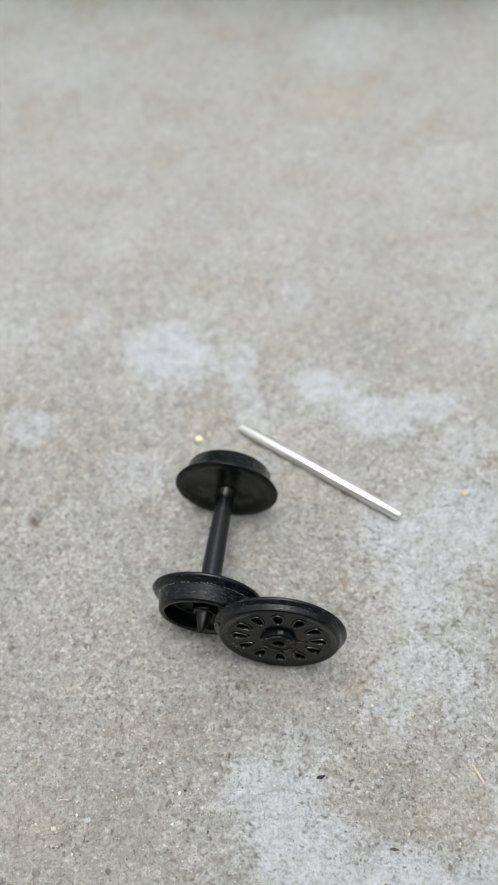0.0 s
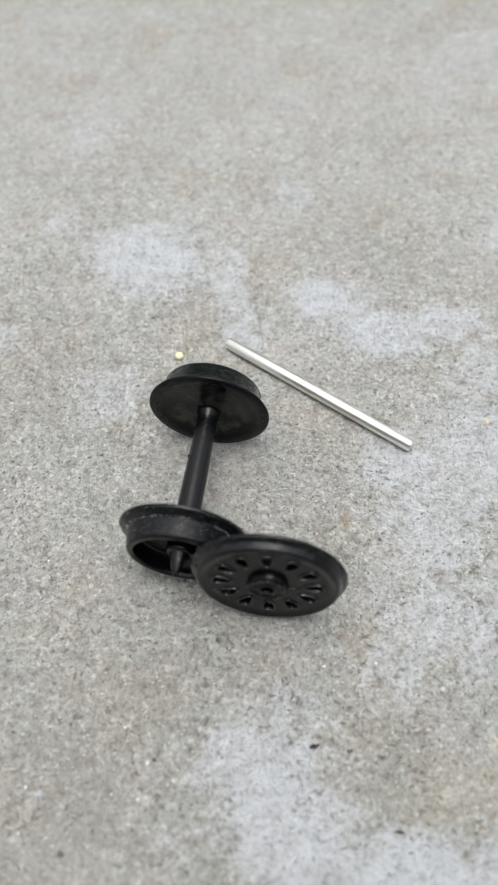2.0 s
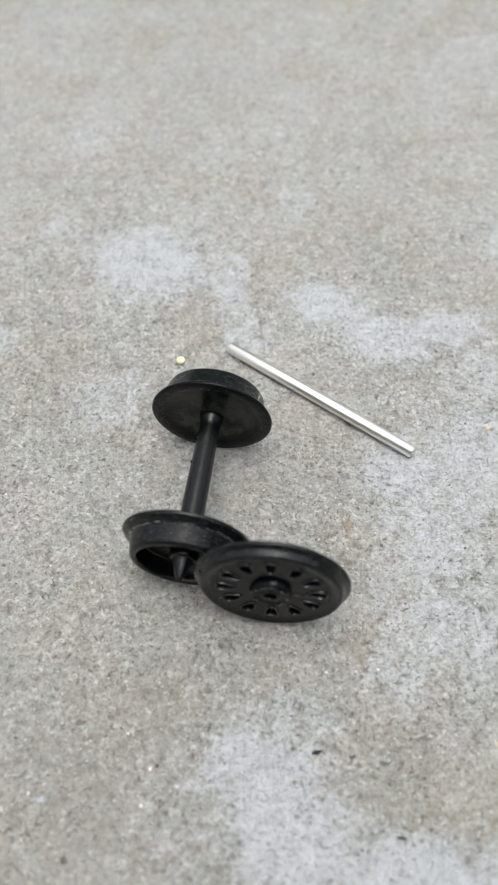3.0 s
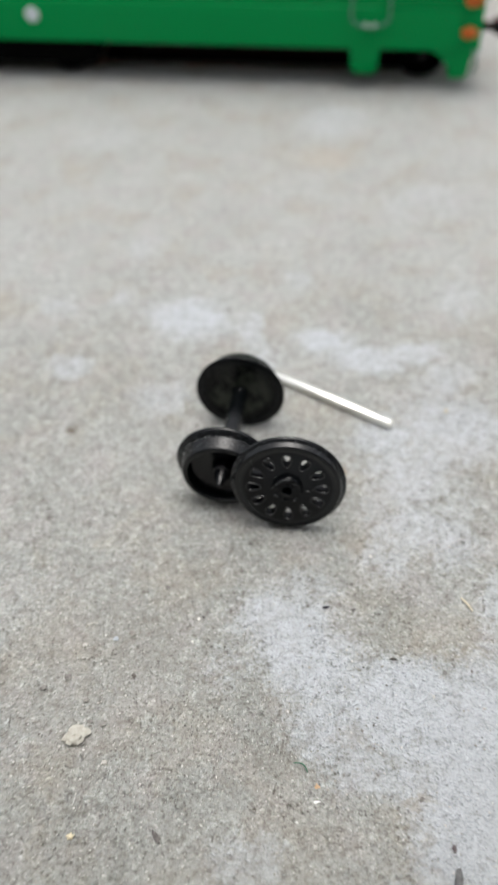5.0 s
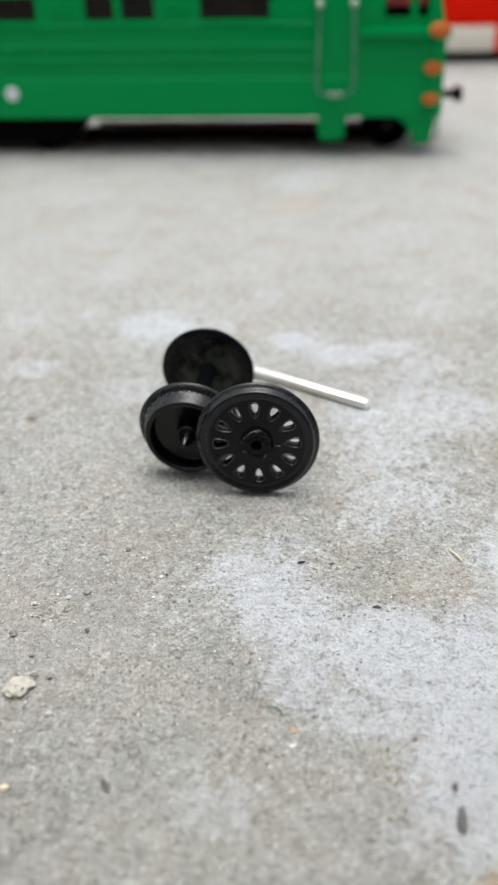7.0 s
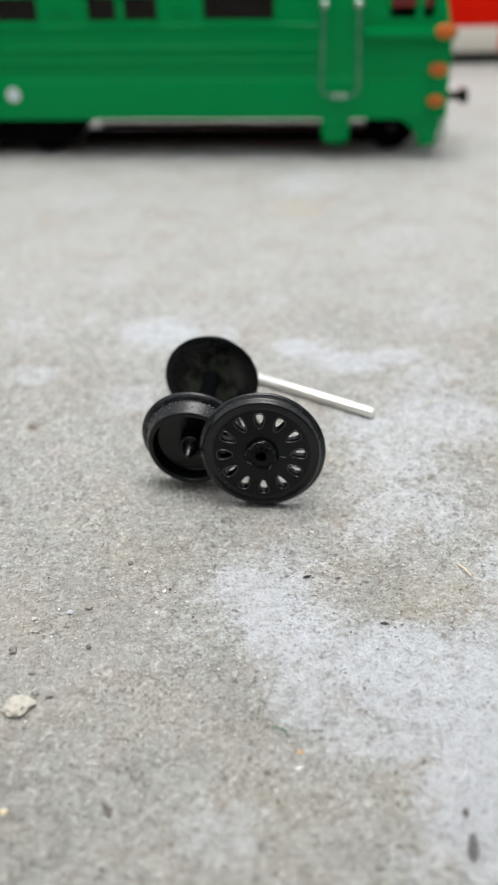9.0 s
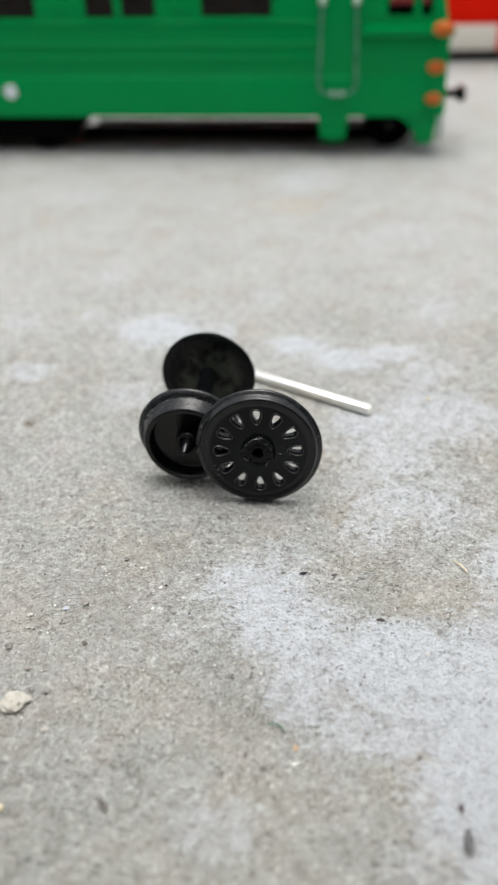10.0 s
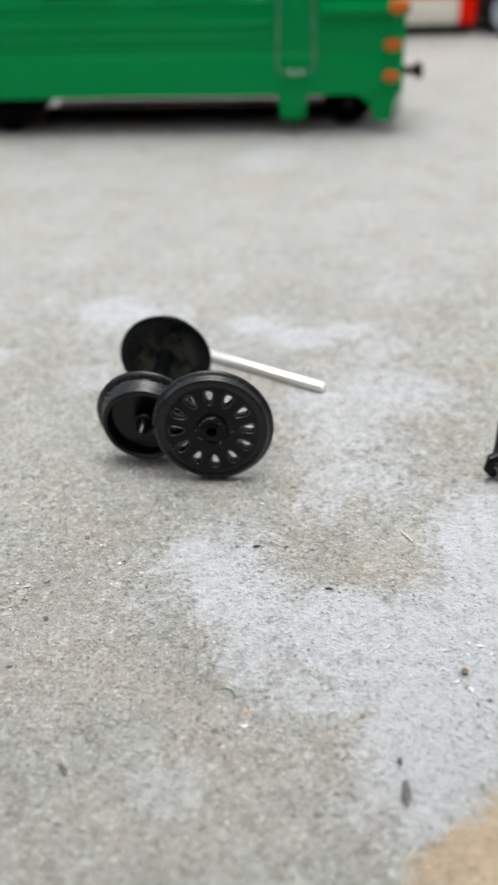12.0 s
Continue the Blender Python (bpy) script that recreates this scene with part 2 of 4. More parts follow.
def plastic(name, colour, rough=0.35, dust=0.15, dust_colour=(0.10, 0.10, 0.09), relief=0.25, scale=700.0, cloud=120.0, gloss=0.3, disc=0.0, turned=False, tread=0.0):
    """Moulded plastic with a faint mould grain, uneven gloss and a little dust."""
    m, shader, add, links = material(name)
    at = add("TexCoord").outputs["Object"]
    clouds = noise_of(add, at, cloud, 5.0, 0.6).outputs["Fac"]
    grain = noise_of(add, at, scale, 4.0, 0.6).outputs["Fac"]
    veil = ramp(add, calc(add, "ADD", calc(add, "MULTIPLY", clouds, 0.7), calc(add, "MULTIPLY", grain, 0.3)), [(0.45, grey(0)), (0.75, grey(dust))])
    tint = mix(add, veil, colour, dust_colour)
    if disc:
        # handled dust on the flat inner face, not on the rim
        flat = add("VectorMath", {0: at}, operation="MULTIPLY", _1=(1, 1, 0)).outputs[0]
        far = add("VectorMath", {0: flat}, operation="LENGTH").outputs["Value"]
        inner = ramp(add, calc(add, "DIVIDE", far, disc), [(0.72, grey(1)), (1.0, grey(0))])
        blotch = ramp(add, noise_of(add, at, 130.0, 5.0, 0.65).outputs["Fac"], [(0.42, grey(0.0)), (0.56, grey(1))])
        tint = mix(add, calc(add, "MULTIPLY", inner, blotch), tint, (0.034, 0.038, 0.030))
    matt = ramp(add, clouds, [(0.3, grey(rough * 0.8)), (0.7, grey(min(1.0, rough * 1.35)))])
    if tread:
        # the running surface is rubbed grey in short streaks round the wheel
        apart = add("SeparateXYZ", {0: at}).outputs
        away = calc(add, "SQRT", calc(add, "ADD", calc(add, "MULTIPLY", apart[0], apart[0]), calc(add, "MULTIPLY", apart[1], apart[1])))
        band = ramp(add, calc(add, "MULTIPLY", calc(add, "SUBTRACT", away, tread), 250.0), [(0.0, grey(0)), (0.12, grey(1)), (0.75, grey(1)), (1.0, grey(0.3))])
        streak = add("CombineXYZ", {0: calc(add, "ARCTAN2", apart[1], apart[0]), 1: calc(add, "MULTIPLY", apart[2], 220.0), 2: calc(add, "MULTIPLY", away, 220.0)}).outputs[0]
        rub = ramp(add, noise_of(add, streak, 9.0, 6.0, 0.75).outputs["Fac"], [(0.47, grey(0)), (0.66, grey(1))])
        rub = calc(add, "MULTIPLY", rub, band)
        tint = mix(add, calc(add, "MULTIPLY", rub, 0.4), tint, (0.040, 0.044, 0.048))
        matt = mix(add, calc(add, "MULTIPLY", rub, 0.7), matt, grey(0.36))
    links.new(tint, shader.inputs["Base Color"])
    links.new(matt, shader.inputs["Roughness"])
    shader.inputs["Specular IOR Level"].default_value = gloss
    if turned:
        # fine tool marks that run round the axis
        apart = add("SeparateXYZ", {0: at}).outputs
        radius = calc(add, "SQRT", calc(add, "ADD", calc(add, "MULTIPLY", apart[0], apart[0]), calc(add, "MULTIPLY", apart[1], apart[1])))
        rings = add("CombineXYZ", {0: radius, 1: apart[2], 2: calc(add, "MULTIPLY", apart[0], 0.06)}).outputs[0]
        marks = noise_of(add, rings, 2600.0, 3.0, 0.6).outputs["Fac"]
        coarse = noise_of(add, at, 420.0, 3.0, 0.6).outputs["Fac"]
        grain = calc(add, "ADD", calc(add, "ADD", calc(add, "MULTIPLY", grain, 0.7), calc(add, "MULTIPLY", marks, 0.3)), coarse)
    bump(add, links, shader, grain, relief, 0.00015)
    return m


def steel(name, tone=(0.93, 0.92, 0.87), rough=0.34):
    m, shader, add, links = material(name)
    at = add("TexCoord").outputs["Object"]
    satin = noise_of(add, at, 1800.0, 3.0, 0.6).outputs["Fac"]
    links.new(ramp(add, satin, [(0.3, tuple(0.95 * c for c in tone)), (0.7, tone)]), shader.inputs["Base Color"])
    links.new(ramp(add, satin, [(0.3, grey(rough * 0.9)), (0.7, grey(rough * 1.15))]), shader.inputs["Roughness"])
    shader.inputs["Metallic"].default_value = 1.0
    return m


def mineral(name, low, high, scale=600.0):
    """Stone, crumb or dry plant: two tones, rough."""
    m, shader, add, links = material(name)
    at = add("TexCoord").outputs["Object"]
    tone = noise_of(add, at, scale, 4.0, 0.6).outputs["Fac"]
    links.new(ramp(add, tone, [(0.3, low), (0.7, high)]), shader.inputs["Base Color"])
    shader.inputs["Roughness"].default_value = 0.85
    bump(add, links, shader, tone, 0.5, 0.0004)
    return m


def grit_material():
    """Loose grains, each its own shade."""
    m, shader, add, links = material("loose_grit")
    pick = add("NewGeometry").outputs["Random Per Island"]
    links.new(ramp(add, pick, [(0.0, (0.12, 0.113, 0.10)), (0.3, (0.24, 0.228, 0.20)), (0.6, (0.41, 0.395, 0.36)), (0.96, (0.50, 0.49, 0.46)), (1.0, (0.62, 0.61, 0.575))]), shader.inputs["Base Color"])
    shader.inputs["Roughness"].default_value = 0.7
    return m


CONCRETE = concrete()
BLACK = plastic("black_moulded_plastic", (0.0016, 0.0021, 0.0026), 0.19, 0.14, (0.014, 0.017, 0.018), 0.6, 1300.0, gloss=0.16, turned=True)
BLACK_WHEEL = plastic("black_wheel_plastic", (0.0016, 0.0021, 0.0026), 0.19, 0.14, (0.014, 0.017, 0.018), 0.6, 1300.0, gloss=0.33, turned=True, tread=0.0146)
BLACK_DISC = plastic("black_disc_plastic", (0.0014, 0.0020, 0.0026), 0.16, 0.12, (0.012, 0.015, 0.016), 0.25, 1300.0, gloss=0.2)
BLACK_RIM = plastic("black_rim_plastic", (0.0016, 0.0021, 0.0026), 0.19, 0.14, (0.014, 0.017, 0.018), 0.6, 1300.0, gloss=0.36, turned=True, tread=0.0193)
BLACK_DUSTY = plastic("dusty_black_plastic", (0.0016, 0.0021, 0.0024), 0.2, 0.14, (0.016, 0.018, 0.018), 0.6, 1300.0, gloss=0.16, disc=0.0150, turned=True, tread=0.0146)
SCUFFED = plastic("scuffed_black_plastic", (0.012, 0.0125, 0.013), 0.24, 0.8, (0.10, 0.105, 0.105), 0.6, 1600.0, 900.0, 0.45)
POLISHED = plastic("polished_black_plastic", (0.003, 0.0035, 0.0040), 0.16, 0.3, (0.02, 0.022, 0.023), 0.2, 1300.0, gloss=0.9)
MATT = plastic("matt_black_plastic", (0.002, 0.002, 0.002), 0.8, 0.1, (0.01, 0.01, 0.01), 0.1, gloss=0.03)
RAIL = plastic("grey_handrail_plastic", (0.07, 0.20, 0.14), 0.25, 0.3, (0.15, 0.27, 0.21), 0.1, gloss=0.5)
NICKEL = steel("nickel_plated_steel", (0.93, 0.92, 0.87), 0.33)
WIRE = steel("handrail_wire", (0.42, 0.50, 0.46), 0.3)
GREEN = plastic("green_body_plastic", (0.0, 0.236, 0.056), 0.17, 0.12, (0.0, 0.26, 0.085), 0.1, 300.0, 25.0, 0.09)
DARK = plastic("dark_glazing", (0.012, 0.009, 0.008), 0.3, 0.3, (0.03, 0.02, 0.018), 0.1, gloss=0.15)
ROOF = plastic("pale_grey_roof_plastic", (0.62, 0.65, 0.68), 0.4, 0.2, (0.5, 0.5, 0.5), 0.1, 300.0, 25.0)
ORANGE = plastic("orange_lamp_plastic", (0.50, 0.12, 0.018), 0.35, 0.3, (0.55, 0.17, 0.04), 0.1)
PINK = plastic("red_seat_plastic", (0.45, 0.05, 0.06), 0.4, 0.3, (0.5, 0.15, 0.15), 0.1)
WHITE = plastic("white_label_paint", (0.62, 0.68, 0.70), 0.45, 0.3, (0.5, 0.56, 0.56), 0.1)
RED = plastic("red_body_plastic", (0.78, 0.010, 0.001), 0.4, 0.15, (0.7, 0.02, 0.005), 0.1, 300.0, 25.0, 0.05)
CREAM = plastic("cream_skirt_plastic", (0.70, 0.66, 0.58), 0.4, 0.3, (0.6, 0.56, 0.48), 0.1, 300.0, 25.0)
CHARCOAL = plastic("charcoal_plastic", (0.035, 0.038, 0.04), 0.5, 0.3, (0.08, 0.08, 0.08), 0.1)
ALLOY = plastic("silver_painted_plastic", (0.32, 0.36, 0.40), 0.4, 0.3, (0.4, 0.42, 0.45), 0.1)
GRIT = grit_material()
DUST = mineral("pale_dust", (0.28, 0.29, 0.28), (0.5, 0.52, 0.5))
SHADE_GREY = mineral("shade_wall_grey", (0.15, 0.145, 0.135), (0.20, 0.195, 0.185), 40.0)


# ---- mesh helpers ----
def finish(bm, name, mat, smooth=40.0):
    bmesh.ops.recalc_face_normals(bm, faces=bm.faces)
    mesh = bpy.data.meshes.new(name)
    bm.to_mesh(mesh)
    bm.free()
    mesh.materials.append(mat)
    if smooth:
        mesh.shade_smooth()
        mesh.set_sharp_from_angle(angle=radians(smooth))
    return mesh


def part(name, bm, mat, parent=None, label="", at=None, smooth=40.0):
    """Links a bmesh as one object under a thing or a part."""
    ob = new(name, finish(bm, name, mat, smooth))
    if parent:
        ob.parent = parent
    if at is not None:
        ob.matrix_basis = at
    return tagged(ob, label) if label else ob


def lathe(profile, steps=96, closed=True, wobble=0.0, seed=0):
    """Turns (radius, height) pairs round z. Radius 0 closes on the axis."""
    bm = bmesh.new()
    rng = random.Random(seed)
    phase = [rng.uniform(0, 6.28) for _ in range(4)]
    rings = []
    for r, h in profile:
        if r < 1e-7:
            rings.append([bm.verts.new((0, 0, h))])
            continue
        ring = []
        for k in range(steps):
            a = 2 * math.pi * k / steps
            rr = r + wobble * (math.sin(3 * a + phase[0]) + 0.6 * math.sin(7 * a + phase[1]) + 0.4 * math.sin(17 * a + phase[2]))
            ring.append(bm.verts.new((rr * math.cos(a), rr * math.sin(a), h)))
        rings.append(ring)
    pairs = list(zip(rings, rings[1:])) + ([(rings[-1], rings[0])] if closed else [])
    for one, two in pairs:
        if len(one) == 1 and len(two) == 1:
            continue
        for k in range(steps):
            n = (k + 1) % steps
            if len(one) == 1:
                bm.faces.new((one[0], two[k], two[n]))
            elif len(two) == 1:
                bm.faces.new((one[k], two[0], one[n]))
            else:
                bm.faces.new((one[k], two[k], two[n], one[n]))
    return bm


def box(bm, x0, x1, y0, y1, z0, z1, bevel=0.0, m=None):
    """Adds a box, its edges rounded by bevel."""
    made = bmesh.ops.create_cube(bm, size=1.0)["verts"]
    bmesh.ops.transform(bm, verts=made, matrix=Matrix.Translation(((x0 + x1) / 2, (y0 + y1) / 2, (z0 + z1) / 2)) @ Matrix.Diagonal((abs(x1 - x0), abs(y1 - y0), abs(z1 - z0), 1)))
    if m is not None:
        bmesh.ops.transform(bm, verts=made, matrix=m)
    if bevel:
        edges = list({e for v in made for e in v.link_edges})
        bmesh.ops.bevel(bm, geom=edges, offset=bevel, segments=2, profile=0.6, affect="EDGES")
    return bm


def prism(bm, outline, y0, y1, m=None):
    """Adds an upright plate: an outline of (x, z) pairs carried from y0 to y1."""
    front = [bm.verts.new((x, y0, z)) for x, z in outline]
    back = [bm.verts.new((x, y1, z)) for x, z in outline]
    bm.faces.new(front)
    bm.faces.new(back[::-1])
    for k in range(len(outline)):
        n = (k + 1) % len(outline)
        bm.faces.new((front[k], back[k], back[n], front[n]))
    if m is not None:
        bmesh.ops.transform(bm, verts=front + back, matrix=m)
    return bm


def sweep(bm, points, radius, sides=10, ends=True):
    """Adds a round bar along a line of points; radius is a number or one for each point."""
    points = [Vector(p) for p in points]
    radii = radius if isinstance(radius, (list, tuple)) else [radius] * len(points)
    rings, side = [], None
    for k, p in enumerate(points):
        along = (points[min(k + 1, len(points) - 1)] - points[max(k - 1, 0)]).normalized()
        if side is None:
            side = along.cross(Vector((0, 0, 1)) if abs(along.z) < 0.9 else Vector((1, 0, 0))).normalized()
        side = (side - along * side.dot(along)).normalized()
        up = along.cross(side)
        rings.append([bm.verts.new(p + radii[k] * (math.cos(6.28319 * n / sides) * side + math.sin(6.28319 * n / sides) * up)) for n in range(sides)])
    for one, two in zip(rings, rings[1:]):
        for n in range(sides):
            bm.faces.new((one[n], one[(n + 1) % sides], two[(n + 1) % sides], two[n]))
    if ends:
        bm.faces.new(rings[0][::-1])
        bm.faces.new(rings[-1])
    return bm


def lump(bm, at, size, seed, flat=1.0, rough=0.35, levels=2, turn=0.0):
    """Adds an uneven stone."""
    made = bmesh.ops.create_icosphere(bm, subdivisions=levels, radius=1.0)["verts"]
    for v in made:
        d = noise.noise(v.co * 1.4 + Vector((seed * 7.3, seed * 1.9, 0))) + 0.5 * noise.noise(v.co * 3.6 + Vector((0, seed * 3.1, 5)))
        v.co *= 1 + rough * d
    m = Matrix.Translation(at) @ Matrix.Rotation(turn, 4, "Z") @ Matrix.Diagonal((size[0], size[1], size[2] * flat, 1))
    bmesh.ops.transform(bm, verts=made, matrix=m)
    return bm


# ---- the ground: one sheet, fine near the wheels ----
def ground():
    out = np.array([0.15, 0.17, 0.20, 0.26, 0.34, 0.45, 0.6, 0.85, 1.3, 2.2, 4.0, 8.0, 20.0, 60.0])
    xs = np.concatenate([-out[::-1], np.arange(-0.112, 0.1261, 0.00045), out])
    ys = np.concatenate([-out[::-1], np.arange(-0.075, 0.2181, 0.00045), np.arange(0.221, 0.3301, 0.004), out[4:]])
    verts = []
    for y in ys:
        for x in xs:
            near = min(1.0, max(0.0, 4 * (1 - max(abs(x) / 0.16, abs(y - 0.06) / 0.18))))
            h = -0.00020
            if near > 0:
                v = Vector((x, y, 0))
                h += near * (0.00008 * noise.noise(v * 42) + 0.00012 * noise.noise(v * 210) + 0.00020 * noise.noise(v * 480) - 0.00046 * abs(noise.noise(v * 860)))
            verts.append((x, y, h))
    w = len(xs)
    faces = [(j * w + i, j * w + i + 1, (j + 1) * w + i + 1, (j + 1) * w + i) for j in range(len(ys) - 1) for i in range(w - 1)]
    mesh = bpy.data.meshes.new("ground")
    mesh.from_pydata(verts, [], faces)
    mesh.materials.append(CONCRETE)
    mesh.shade_smooth()
    return tagged(new("ground", mesh), "weathered grey concrete with pale lime bloom and sand grains", "ground", kind="structure")


def shade_wall():
    """An unseen wall, added behind the walk to shade the near side."""
    bm = box(bmesh.new(), -4, 4, -0.50, -0.36, -0.01, 0.62)
    return tagged(part("shade_wall", bm, SHADE_GREY, smooth=0), "unseen grey wall added behind the camera to block light", "wall", kind="structure")


shade_wall()
ground()

# ---- the black plastic wheelset ----
GAUGE = 0.0399
FLANGE, TREAD, WIDE = 0.01845, 0.0149, 0.0084


def wheel_profile(flange, tread, wide):
    """Rim of a wheel with its flange at height 0 and its outer face at height wide; hollow towards the outer face."""
    t = tread
    return [(0, 0.0006), (flange - 0.0042, 0.0006), (flange - 0.0036, 0.0002), (flange - 0.0006, 0.0), (flange - 0.0001, 0.0003), (flange, 0.0008), (flange - 0.0004, 0.0014),
            (t + 0.0022, 0.0022), (t + 0.0012, 0.0026), (t + 0.0009, 0.0030), (t + 0.0001, wide - 0.0008), (t - 0.0003, wide - 0.0002), (t - 0.0008, wide), (t - 0.0017, wide),
            (t - 0.0020, wide - 0.0004), (t - 0.0021, wide - 0.0016), (t - 0.0023, 0.0032), (t - 0.0030, 0.0026), (0, 0.0026)]


def wheelset():
    top = tagged(new("wheelset"), "black plastic model railway wheelset with axle lying on concrete", "wheelset")
    top.matrix_basis = pose(-0.00857, 0.15667, 0, 0, 0, -9.28)
    # local: the axle runs along -y from the far wheel at y = 0
    lay = Matrix.Translation((0, 0, FLANGE)) @ Matrix.Rotation(radians(90), 4, "X")
    far = part("wheel", lathe(wheel_profile(FLANGE, TREAD, WIDE), 112, wobble=0.00004, seed=1), BLACK_DUSTY, top, "black wheel with dusty flat inner face", lay @ Matrix.Rotation(radians(180), 4, "X"), smooth=62.0)
    near = part("wheel", lathe(wheel_profile(FLANGE, TREAD, WIDE), 112, wobble=0.00004, seed=2), BLACK_WHEEL, top, "black wheel with hollow outer face", lay @ Matrix.Translation((0, 0, GAUGE)), smooth=62.0)
    axle = [(0, -0.0005), (0.0036, -0.0005), (0.0036, 0.0005), (0.0033, 0.0010), (0.0031, 0.004), (0.0032, 0.012), (0.0034, 0.022), (0.0035, 0.034), (0.0036, GAUGE - 0.001), (0.0036, GAUGE + 0.0005), (0, GAUGE + 0.0005)]
    part("axle", lathe(axle, 40, closed=False), BLACK_WHEEL, top, at=lay)
    h = 0.0026
    boss = [(0, h - 0.0004), (0.0046, h - 0.0004), (0.0043, h + 0.0010), (0.0041, h + 0.0030), (0.0040, h + 0.0037), (0.0037, h + 0.0041), (0.0031, h + 0.0043), (0.0029, h + 0.0047), (0.0025, h + 0.0060), (0.0017, h + 0.0082), (0.0009, h + 0.0101), (0.0005, h + 0.0107), (0, h + 0.0109)]
    part("axle_pin", lathe(boss, 28, closed=False), BLACK_RIM, near, "polished conical axle pin")
    t = TREAD
    part("dust", dust([((t + 0.0010, t + 0.0014), (0.2, 2.9), (0.0025, 0.0030), 150), ((t + 0.0002, t + 0.0008), (0.5, 2.6), (0.0031, 0.0060), 60), ((FLANGE - 0.0006, FLANGE - 0.0002), (0.7, 2.9), (0.0011, 0.0014), 30)], 21), DUST, near, "pale dust specks")
    nub = bmesh.new()
    lump(nub, (0, 0, 0), (0.0005, 0.0005, 0.0006), 3)
    part("moulding_nub", nub, BLACK, top, at=Matrix.Translation((-0.0030, -0.016, FLANGE + 0.0008)))
    return top


def dust(spots, seed, size=(0.00003, 0.00013)):
    """Pale specks stuck to the plastic: spots gives (radius, angle, height) ranges, each with a count."""
    rng = random.Random(seed)
    bm = bmesh.new()
    for (r0, r1), (a0, a1), (h0, h1), count in spots:
        for _ in range(count):
            r, a, h = rng.uniform(r0, r1), rng.uniform(a0, a1), rng.uniform(h0, h1)
            lump(bm, (r * math.cos(a), r * math.sin(a), h), [rng.uniform(*size) for _ in range(3)], rng.random() * 9, 1.0, 0.3, 1)
    return bm


def hole_outline(count=24):
    """A teardrop opening between two spokes, round a middle at radius 0: narrow towards the hub."""
    pts = []
    for k in range(count):
        a = 2 * math.pi * k / count
        y = 0.00215 * math.sin(a)
        w = 0.00104 + 0.00034 * math.sin(a)
        pts.append((w * math.copysign(abs(math.cos(a)) ** 0.75, math.cos(a)), y))
    return pts


def spoked_disc(r0, r1, middle, back, front, spokes=12):
    """The web of the wheel: real openings with raised rims between the spokes."""
    bm = bmesh.new()
    half = math.pi / spokes
    base = hole_outline(28)
    for s in range(spokes):
        turn = 2 * half * s
        x_half = half * middle
        corners = {}
        for cx in (-x_half, x_half):
            for cy in (r0 - middle, r1 - middle):
                corners[max(range(len(base)), key=lambda n: (base[n][0] * cx + base[n][1] * cy) / math.hypot(*base[n]))] = (cx, cy)
        loops = []
        for scale, z in [(None, back), (1.0, back), (1.0, front - 0.0009), (1.06, front - 0.0002), (1.12, front), (None, front)]:
            loop = []
            for px, py in base:
                if scale is None:
                    k = min(x_half / abs(px) if abs(px) > 1e-9 else 9e9, ((r1 - middle) / py if py > 1e-9 else (r0 - middle) / py if py < -1e-9 else 9e9))
                    x, y = px * k, py * k
                else:
                    x = px + (scale - 1) * 0.0014 * (1 if px > 0 else -1) * min(1, abs(px) / 0.0008)
                    y = py + (scale - 1) * 0.0013 * py / 0.00215
                if scale is None and len(loop) in corners:
                    x, y = corners[len(loop)]
                r = middle + y
                a = turn + x / middle
                loop.append(bm.verts.new((r * math.cos(a), r * math.sin(a), z)))
            loops.append(loop)
        for one, two in zip(loops, loops[1:]):
            for k in range(len(one)):
                n = (k + 1) % len(one)
                bm.faces.new((one[k], one[n], two[n], two[k]))
    bmesh.ops.remove_doubles(bm, verts=bm.verts, dist=2e-6)
    return bm


def opening_rim(middle, front, count=36):
    """The raised bead round one opening, on the side of angle 0."""
    pts = []
    for k in range(count):
        a = 2 * math.pi * k / count
        y = 0.00280 * math.sin(a)
        x = (0.00168 + 0.00034 * math.sin(a)) * math.copysign(abs(math.cos(a)) ** 0.7, math.cos(a))
        pts.append(Vector(((middle + y) * math.cos(x / middle), (middle + y) * math.sin(x / middle), front)))
    bm = bmesh.new()
    rings = []
    for k, p in enumerate(pts):
        along = (pts[(k + 1) % count] - pts[k - 1]).normalized()
        side = along.cross(Vector((0, 0, 1)))
        rings.append([bm.verts.new(p + 0.00024 * math.cos(u) * side + Vector((0, 0, 0.00042 * math.sin(u)))) for u in np.linspace(-0.3, math.pi + 0.3, 7)])
    for one, two in zip(rings, rings[1:] + rings[:1]):
        for n in range(6):
            bm.faces.new((one[n], one[n + 1], two[n + 1], two[n]))
    return bm


